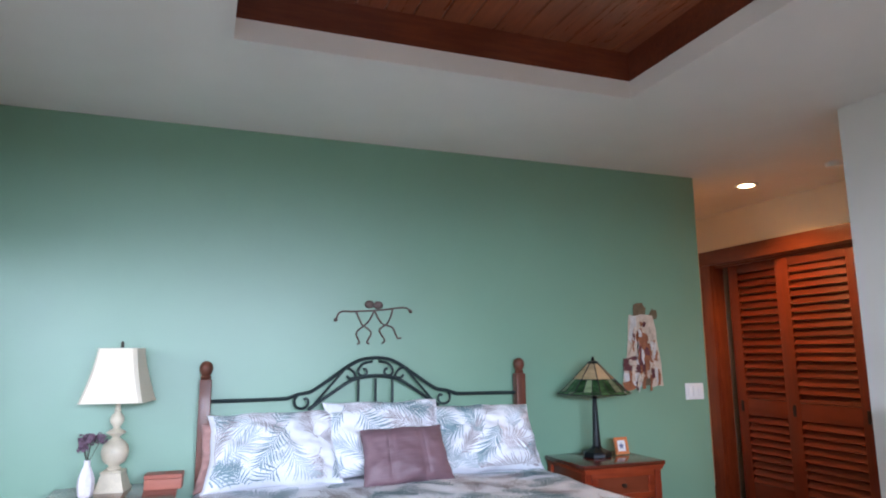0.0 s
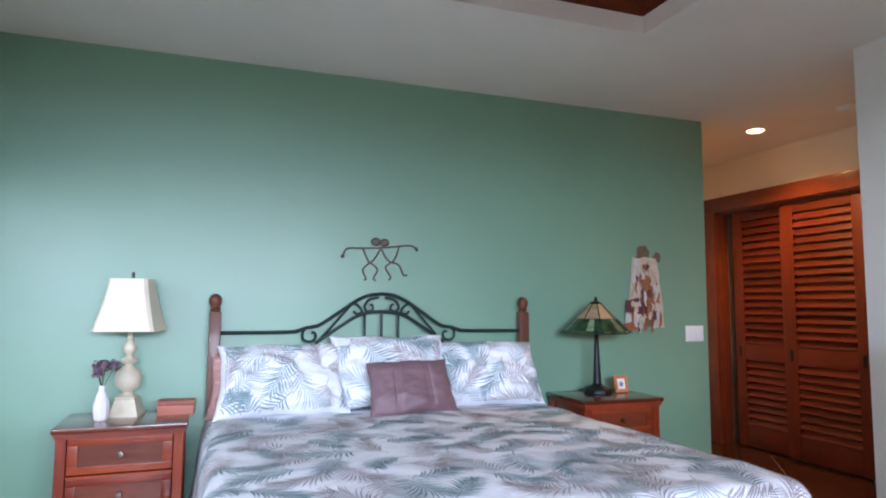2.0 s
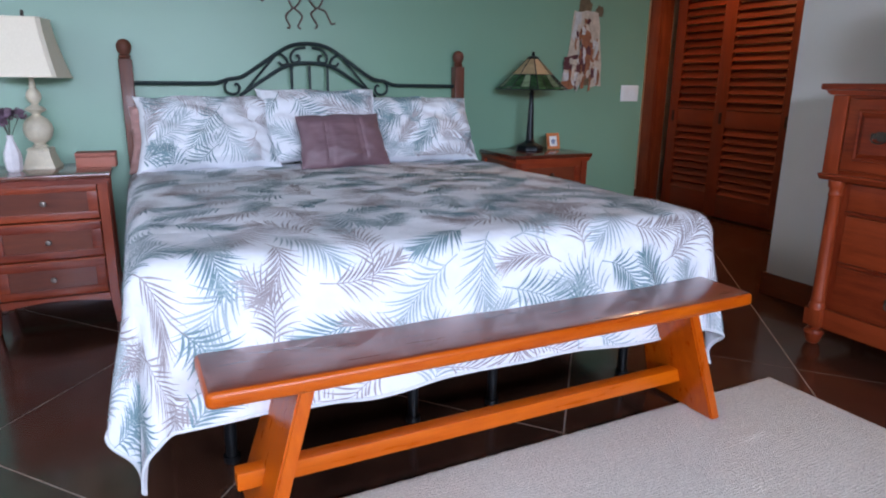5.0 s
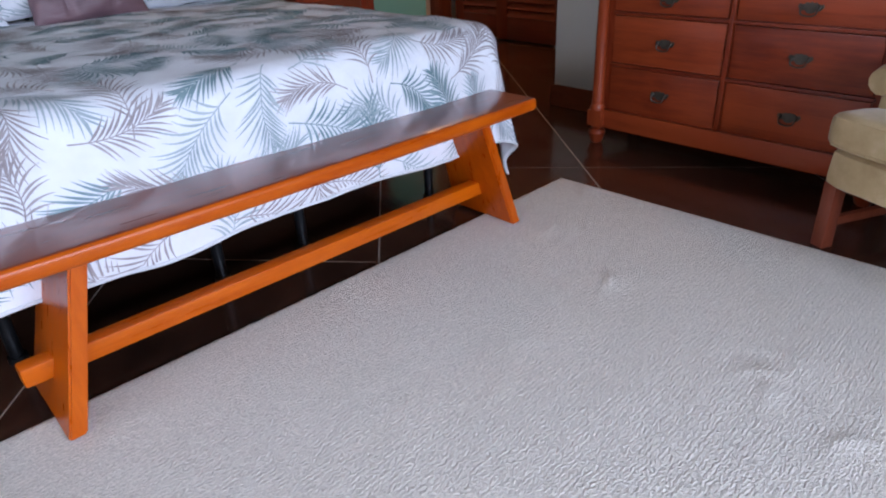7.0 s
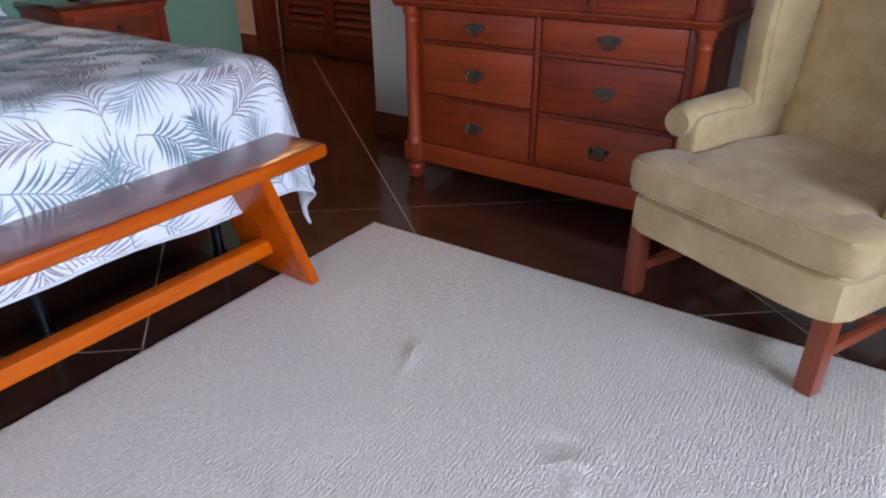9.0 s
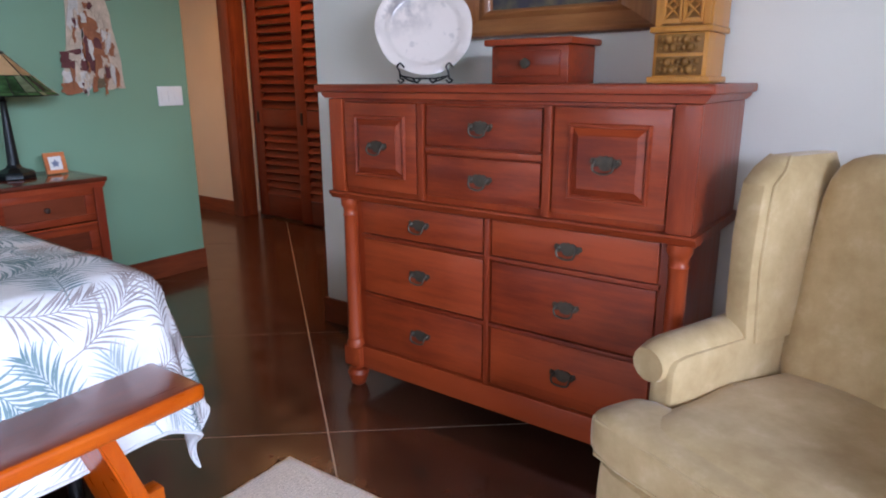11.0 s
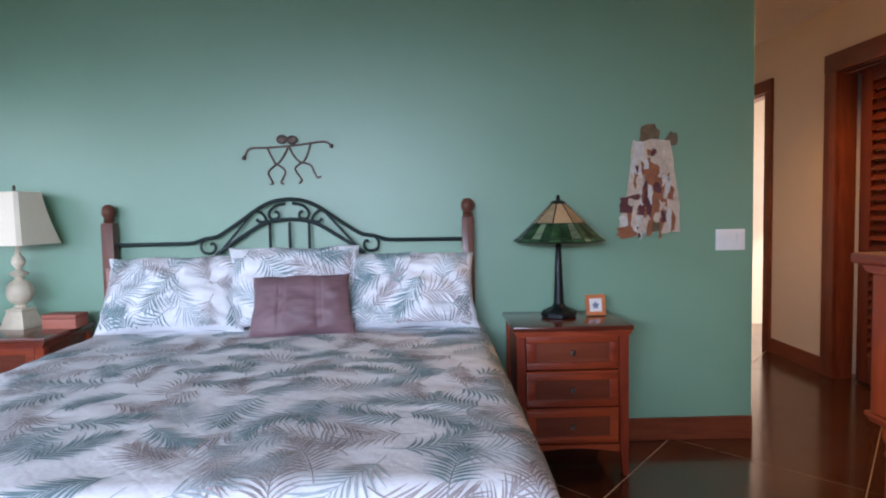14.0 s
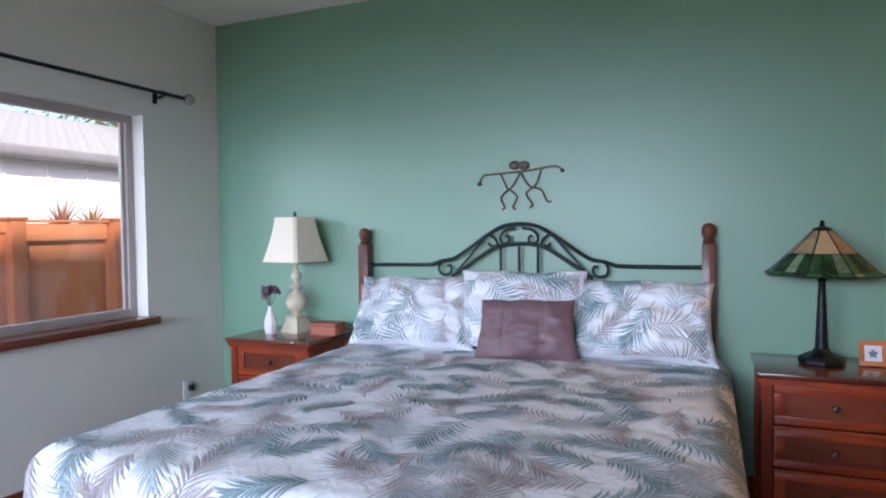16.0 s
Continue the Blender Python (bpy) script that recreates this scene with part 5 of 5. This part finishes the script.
# ---- wing chair ----
def soft(bm, c, s, e=6.0, cuts=9, rough=0.006, seed=0.0):
    """A stuffed block: a cube rounded off, a little uneven."""
    tmp = bmesh.new()
    bmesh.ops.create_cube(tmp, size=2.0)
    bmesh.ops.subdivide_edges(tmp, edges=tmp.edges[:], cuts=cuts, use_grid_fill=True)
    vs = tmp.verts
    for v in vs:
        p = v.co
        k = (abs(p.x) ** e + abs(p.y) ** e + abs(p.z) ** e) ** (1 / e)
        q = p / k
        w = Vector((c[0] + q.x * s[0], c[1] + q.y * s[1], c[2] + q.z * s[2]))
        w += q.normalized() * rough * noise.noise((w.x * 6 + seed, w.y * 6, w.z * 6)) * 1.5
        v.co = w
    me = bpy.data.meshes.new("stuffed")
    tmp.to_mesh(me)
    tmp.free()
    bm.from_mesh(me)
    bpy.data.meshes.remove(me)
    return bm


def velvet():
    g = Nodes("worn_tan_velvet")
    o = g.obj()
    a, b, c = g.noise(o, 3.5, 5.0, 0.6), g.noise(o, 13.0, 5.0, 0.65), g.noise(o, 260.0, 2.0)
    f = g.math('ADD', g.math('MULTIPLY', a, 0.5), g.math('MULTIPLY', b, 0.5))
    col = g.mix(g.ramp(f, 0.38, 0.62), (0.46, 0.32, 0.155, 1), (0.62, 0.455, 0.25, 1))
    col = g.mix(g.ramp(b, 0.58, 0.75, 0.0, 0.35), col, (0.68, 0.54, 0.34, 1))
    g.bump(g.math('MULTIPLY_ADD', c, 0.15, b), 0.25, 0.008)
    g.b.inputs["Sheen Weight"].default_value = 0.25
    g.b.inputs["Sheen Roughness"].default_value = 0.4
    return g.done(col, 0.85, spec=0.2)


M["velvet"] = velvet()
M["legwood"] = wood("dark_red_leg_wood", (0.2, 0.042, 0.02), (0.33, 0.075, 0.032), 2, 0.35)
ch = thing("wing_chair", pose(1.305, -3.57, 0, 0, 0, -114.1), "tan velvet wing armchair with dark square legs", "armchair")
for x, y in ((-0.305, 0.0), (0.305, 0.0), (-0.27, 0.62), (0.27, 0.62)):
    part("leg", one(x - 0.024, x + 0.024, y - 0.024, y + 0.024, 0.0125 if y == 0 and x > 0 else 0.0005, 0.235, bevel=0.004), M["legwood"], ch)
for x in (-0.29, 0.29):
    part("stretcher", one(x - 0.012, x + 0.012, 0.02, 0.6, 0.085, 0.115, bevel=0.003), M["legwood"], ch)
part("stretcher", one(-0.28, 0.28, 0.30, 0.324, 0.085, 0.115, bevel=0.003), M["legwood"], ch)
part("seat_rail", soft(bmesh.new(), (0, 0.31, 0.285), (0.345, 0.35, 0.068), 12, 9, 0.004, 3), M["velvet"], ch)
bm = soft(bmesh.new(), (0, 0.05, 0.408), (0.362, 0.095, 0.06), 7, 9, 0.005, 7)
soft(bm, (0, 0.30, 0.412), (0.275, 0.30, 0.064), 7, 11, 0.007, 8)
part("seat_cushion", bm, M["velvet"], ch, "loose tan velvet seat cushion")
bm = bmesh.new()
piping = [(-0.342, -0.02, 0.45), (-0.325, -0.04, 0.451), (0, -0.044, 0.453), (0.325, -0.04, 0.451), (0.342, -0.02, 0.45)]
tube(bm, piping, 0.004, 7)
tube(bm, [(x, y, 0.364) for x, y, _ in piping], 0.004, 7)
part("piping", bm, M["velvet"], ch)
for s in (-1, 1):
    bm = soft(bmesh.new(), (s * 0.315, 0.38, 0.45), (0.04, 0.23, 0.12), 8, 9, 0.004, s)
    # the rolled top of the arm
    n = 14
    rs = []
    for k in range(13):
        f = k / 12
        y = 0.14 + f * 0.44
        r = 0.058 * (1 - 0.12 * f) * (0.72 if k == 0 else (0.93 if k == 1 else 1))
        cx, cz = s * (0.338 + 0.012 * (1 - f)), 0.535 + 0.035 * f
        rs.append([bm.verts.new((cx + r * 1.12 * math.cos(2 * math.pi * i / n), y, cz + r * math.sin(2 * math.pi * i / n))) for i in range(n)])
    for a, b in zip(rs, rs[1:]):
        for i in range(n):
            bm.faces.new((a[i], a[(i + 1) % n], b[(i + 1) % n], b[i]))
    bm.faces.new(rs[0])
    bm.faces.new(rs[-1])
    part("arm", bm, M["velvet"], ch)
    # the wing: a padded slab that narrows downwards
    bm = bmesh.new()
    rows = []
    for k in range(15):
        f = k / 14
        z = 0.56 + 0.455 * f
        y0 = 0.40 + 0.05 * f - 0.018 * math.sin(math.pi * f)
        if f > 0.86:
            y0 += 0.07 * (f - 0.86) / 0.14
        y1, th = 0.70 + 0.06 * f, 0.05 * (1 if f < 0.93 else 0.6)
        cx = s * (0.31 + 0.028 * f)
        ring = []
        for i in range(16):
            a = 2 * math.pi * i / 16
            ca, sa = math.cos(a), math.sin(a)
            ex = abs(ca) ** 0.55 * (1 if ca > 0 else -1)
            ey = abs(sa) ** 0.55 * (1 if sa > 0 else -1)
            ring.append(bm.verts.new((cx + th * ex + 0.004 * noise.noise((z * 9, a, s)), (y0 + y1) / 2 + (y1 - y0) / 2 * ey, z)))
        rows.append(ring)
    for a, b in zip(rows, rows[1:]):
        for i in range(16):
            bm.faces.new((a[i], a[(i + 1) % 16], b[(i + 1) % 16], b[i]))
    bm.faces.new(rows[0])
    bm.faces.new(rows[-1])
    seam = bmesh.new()
    for i in (10, 14):
        tube(seam, [r[i].co.copy() for r in rows], 0.0045, 7)
    part("wing_piping", seam, M["velvet"], part("wing", bm, M["velvet"], ch))
bm = soft(bmesh.new(), (0, 0.0, 0.0), (0.285, 0.085, 0.335), 6, 11, 0.008, 21)
bm.transform(pose(0, 0.655, 0.69, 0, 0, 0) @ pose(0, 0, 0, -10, 0, 0))
part("backrest", bm, M["velvet"], ch)

# ---- ceiling fittings ----
rl = thing("recessed_light", pose(3.12, 0.04, ZC), "round white recessed ceiling light, lit warm", "ceiling light")
bm = bmesh.new()
lathe(bm, [(0.062, -0.001), (0.064, -0.006), (0.078, -0.008), (0.088, -0.003), (0.088, 0.0)], 32)
part("trim_ring", bm, M["switch"], rl)
ge = Nodes("lit_lens")
ge.b.inputs["Emission Color"].default_value = (1, 0.74, 0.4, 1)
ge.b.inputs["Emission Strength"].default_value = 5.0
part("lens", lathe(bmesh.new(), [(0.061, -0.009), (0.055, -0.0105), (0.002, -0.0115)], 32), ge.done((0.9, 0.85, 0.75, 1), 0.5), rl, "glowing warm lens")
sd = thing("smoke_detector", pose(3.233, -0.66, ZC), "round white smoke detector on the ceiling", "smoke detector")
part("body", lathe(bmesh.new(), [(0.058, 0), (0.058, -0.018), (0.05, -0.032), (0.03, -0.036), (0.002, -0.036)], 28), M["switch"], sd)
part("mount", lathe(bmesh.new(), [(0.064, 0.0), (0.066, -0.005), (0.06, -0.008)], 28), M["switch"], sd)
ol = thing("power_outlet", pose(XW, -0.33, 0.36), "white wall outlet with a black plug", "outlet")
part("plate", one(0.0005, 0.006, -0.036, 0.036, -0.058, 0.058, bevel=0.003), M["switch"], ol)
part("plug", one(0.006, 0.035, 0.0, 0.03, -0.005, 0.035, bevel=0.004), M["black"], ol)

# ---- outside the window ----
def grass_mat():
    g = Nodes("lawn")
    o = g.obj()
    a, b = g.noise(o, 0.8, 4.0), g.noise(o, 25.0, 3.0)
    g.bump(b, 0.6, 0.05)
    return g.done(g.mix(g.ramp(g.math('MULTIPLY_ADD', b, 0.6, g.math('MULTIPLY', a, 0.4)), 0.3, 0.7), (0.035, 0.06, 0.018, 1), (0.09, 0.13, 0.04, 1)), 0.95)


structure("ground", one(-400, 400, -400, 400, -0.4, -0.12, bevel=0), grass_mat(), "green lawn round the house")
CEDAR = wood("stained_cedar", (0.42, 0.13, 0.05), (0.54, 0.2, 0.085), 2, 0.6, 0.0)
CEDARY = wood("stained_cedar_rail", (0.46, 0.15, 0.06), (0.58, 0.22, 0.095), 1, 0.6, 0.0)
FX = -5.0
fence = thing("fence", pose(FX, 0, -0.12), "orange-brown stained cedar fence with square posts", "fence")
for y in (-2.2, -0.85, 0.50, 1.60, 3.0, 4.4):
    bm = one(-0.07, 0.11, y - 0.07, y + 0.07, 0, 1.62, bevel=0.006)
    box(bm, -0.085, 0.125, y - 0.085, y + 0.085, 1.62, 1.645, bevel=0.005)
    part("post", bm, CEDAR, fence)
for a, b in ((-2.13, -0.92), (-0.78, 0.43), (1.67, 2.93), (3.07, 4.33)):
    part("top_rail", one(-0.03, 0.03, a, b, 1.50, 1.6), CEDARY, fence)
    n = round((b - a) / 0.14)
    for k in range(n):
        part("board", one(-0.012, 0.012, a + (b - a) * k / n + 0.003, a + (b - a) * (k + 1) / n - 0.003, 0.05, 1.5, bevel=0.002), CEDAR, fence)
gate = thing("gate", pose(FX - 0.03, 0.63, -0.12), "orange-brown cedar gate with steel hinges", "gate")
part("top_rail", one(0.0, 0.05, 0.0, 0.88, 1.42, 1.585), CEDARY, gate)
part("panel", one(-0.03, 0.0, 0.0, 0.88, 0.06, 1.575, bevel=0.003), CEDAR, gate)
part("bottom_rail", one(0.0, 0.05, 0.0, 0.88, 0.1, 0.24), CEDARY, gate)
part("hinge", boxes((0.002, 0.012, -0.055, 0.05, 1.26, 1.38), bevel=0.003), M["nickel"], gate, "grey steel hinge")
part("cap", one(-0.04, 0.07, -0.05, 0.89, 1.597, 1.622), CEDARY, gate)

house = thing("house", pose(-7.7, 0, -0.12), "pale lilac board-sided neighbouring house with grey shingles", "house")
SIDE = plain("pale_lilac_siding", (0.83, 0.765, 0.785), 0.7, 0, 0.06, 3)
SH = plain("weathered_grey_shingle", (0.36, 0.345, 0.335), 0.85, 0, 0.3, 9, 0.4, 40, 0.01)
GUT = plain("grey_gutter_metal", (0.33, 0.31, 0.33), 0.45, 0.2)
part("wall", boxes((-8, 0, -10, 14, 0, 2.62)), SIDE, house)
for k in range(28):
    part("batten", one(0.0, 0.02, -4 + k * 0.62, -3.955 + k * 0.62, 0.02, 2.58, bevel=0.003), SIDE, house)
bm = bmesh.new()
prism(bm, [(0.2, 2.60), (0.2, 2.66), (-4.0, 3.92), (-8.6, 2.66), (-8.6, 2.6), (-4.0, 3.84)], 1, -10.5, 14.5)
roof = part("roof", bm, SH, house, "grey shingle roof")
me_sh = None
slope = math.atan2(1.26, 4.25)
for r in range(16):
    y = -1.0 + (r % 2) * 0.17
    for k in range(22):
        w = 0.33
        if me_sh is None:
            me_sh = mesh_of("shingle", one(-0.30, 0.0, 0.003, w - 0.003, 0.0, 0.012, bevel=0.002), SH)
        s = new("shingle", me_sh)
        s.parent = roof
        d = r * 0.24
        s.matrix_local = pose(0.2 - d * math.cos(slope), y + k * w, 2.665 + d * math.sin(slope), 0, math.degrees(slope) + 1.5, 0)
bm = bmesh.new()
prism(bm, [(0.16, 2.52), (0.20, 2.50), (0.24, 2.52), (0.265, 2.56), (0.27, 2.64), (0.255, 2.64), (0.245, 2.565), (0.225, 2.535), (0.175, 2.535), (0.17, 2.64), (0.16, 2.64)], 1, -10.5, 14.5)
part("gutter", bm, GUT, house, "grey metal gutter")
part("fascia", one(0.1, 0.158, -10.5, 14.5, 2.46, 2.66, bevel=0.003), GUT, house)
part("soffit", one(0.0, 0.1, -10.5, 14.5, 2.56, 2.6, bevel=0), SIDE, house)


def spiky_plant(at, col, n, size, label):
    g = plain("leaf_" + str(round(col[0] * 100)), col, 0.5, 0, 0.3, 12)
    ob = thing("spiky_plant", at, label, "plant", "plants behind the fence")
    part("stem", tube(bmesh.new(), [(0, 0, -1.6), (0.01, 0, -0.6), (0, 0, 0)], 0.03, 8), plain("grey_stem", (0.2, 0.16, 0.12), 0.8), ob)
    bm = bmesh.new()
    for k in range(n):
        a, e = k * 2.399, 0.25 + 1.2 * ((k * 0.37) % 1)
        d = Vector((math.cos(a) * math.cos(e), math.sin(a) * math.cos(e), math.sin(e)))
        sd = d.cross(Vector((0, 0, 1))).normalized()
        L = size * (0.8 + 0.4 * ((k * 0.61) % 1))
        ln, rn = [], []
        for q in range(6):
            f = q / 5
            p = d * L * f + Vector((0, 0, -0.22 * L * f * f))
            wv = 0.018 * (1 - f) ** 0.7 + 0.001
            ln.append(bm.verts.new(p + sd * wv))
            rn.append(bm.verts.new(p - sd * wv + Vector((0, 0, 0.002))))
        for q in range(5):
            bm.faces.new((ln[q], ln[q + 1], rn[q + 1], rn[q]))
    part("leaves", bm, g, ob)
    return ob


spiky_plant(pose(-6.4, 2.05, 1.40), (0.5, 0.27, 0.2), 60, 0.5, "red-leaved spiky plant behind the fence")
spiky_plant(pose(-6.5, 2.55, 1.38), (0.52, 0.36, 0.22), 60, 0.48, "bronze-leaved spiky plant behind the fence")
spiky_plant(pose(-6.3, 3.45, 1.42), (0.32, 0.38, 0.2), 60, 0.46, "green-leaved spiky plant behind the fence")


def tree(at, h, seed):
    rnd = random.Random(seed)
    ob = thing("tree", at, "leafy green tree behind the neighbouring house", "tree")
    bm = tube(bmesh.new(), [(0, 0, 0), (0.1, 0, h * 0.3), (0, 0.1, h * 0.6), (0.1, 0, h * 0.85)], 0.22, 10, lambda f: 1 - 0.8 * f)
    tips = []
    for k in range(9):
        a, z = k * 2.4, h * (0.4 + 0.05 * k)
        tip = Vector((math.cos(a) * h * 0.28, math.sin(a) * h * 0.28, z + h * 0.16))
        tube(bm, [(0, 0, z), tip * 0.5 + Vector((0, 0, z * 0.5)), tip], 0.07, 6, lambda f: 1 - 0.8 * f)
        tips.append(tip)
    part("trunk", bm, plain("bark", (0.12, 0.09, 0.06), 0.9, 0, 0.3, 10, 0.5, 30, 0.02), ob)
    vs, fs = [], []
    for k in range(2600):
        c = rnd.choice(tips) + Vector((rnd.gauss(0, 0.5), rnd.gauss(0, 0.5), rnd.gauss(0, 0.4)))
        n = Vector((rnd.gauss(0, 1), rnd.gauss(0, 1), rnd.gauss(0, 1))).normalized()
        t = n.orthogonal().normalized() * 0.09
        b = n.cross(t) * 0.5
        i = len(vs)
        vs += [c - t, c + b, c + t, c - b]
        fs.append((i, i + 1, i + 2, i + 3))
    me = bpy.data.meshes.new("crown")
    me.from_pydata(vs, [], fs)
    me.materials.append(plain("tree_leaf", (0.13, 0.2, 0.035), 0.6, 0, 0.35, 3))
    cr = new("crown", me)
    cr.parent = ob
    return ob


tree(pose(-18.5, 13.2, -0.12), 6.8, 3)
tree(pose(-19.5, 16.4, -0.12), 6.2, 4)
structure("pavement", one(-1.9, 2.2, -9.5, YS - 0.15, -0.12, -0.02), plain("terrace_concrete", (0.34, 0.32, 0.3), 0.85, 0, 0.12, 2, 0.2), "grey concrete terrace")
# unseen roof, added with a deep eave to keep sun off the terrace
structure("roof_sun_block", one(XW - 0.9, 6.0, YS - 2.9, YN + 0.9, ZC + 0.36, ZC + 0.5), GUT, "unseen flat roof, its deep eave added to block the sun")

# ---- floor: stained concrete scored into diamonds ----
structure("floor", one(XW - 0.16, 5.5, YS - 0.15, YN + 0.14, -0.1, -0.0015, bevel=0), M["grout"], "pale joints of the scored concrete floor")
floor_ob = bpy.data.objects["floor"]
DX, DY, OX, OY = 0.6125, 0.744, 0.305, -2.25
TURN = Matrix.Rotation(radians(1.3), 2)


def clip(poly, ax, lim, keep_above):
    out = []
    for p, q in zip(poly, poly[1:] + poly[:1]):
        a, b = (p[ax] - lim) * (1 if keep_above else -1), (q[ax] - lim) * (1 if keep_above else -1)
        if a >= 0:
            out.append(p)
        if a * b < 0:
            f = a / (a - b)
            out.append((p[0] + f * (q[0] - p[0]), p[1] + f * (q[1] - p[1])))
    return out


for i in range(-6, 9):
    for j in range(-8, 10):
        if (i + j) % 2 == 0:
            continue
        cx, cy, e = OX + i * DX, OY + j * DY, 0.0046
        poly = [(cx - DX + e, cy), (cx, cy - DY + e), (cx + DX - e, cy), (cx, cy + DY - e)]
        poly = [tuple(Vector((OX, OY)) + TURN @ Vector((px - OX, py - OY))) for px, py in poly]
        for ax, lim, up in ((0, XW - 0.1, True), (0, 5.45, False), (1, YS - 0.1, True), (1, YN + 0.1, False)):
            poly = clip(poly, ax, lim, up)
            if len(poly) < 3:
                break
        if len(poly) >= 3:
            part("floor_slab", prism(bmesh.new(), poly, 2, -0.02, 0.0), M["floor"], floor_ob, smooth=False)
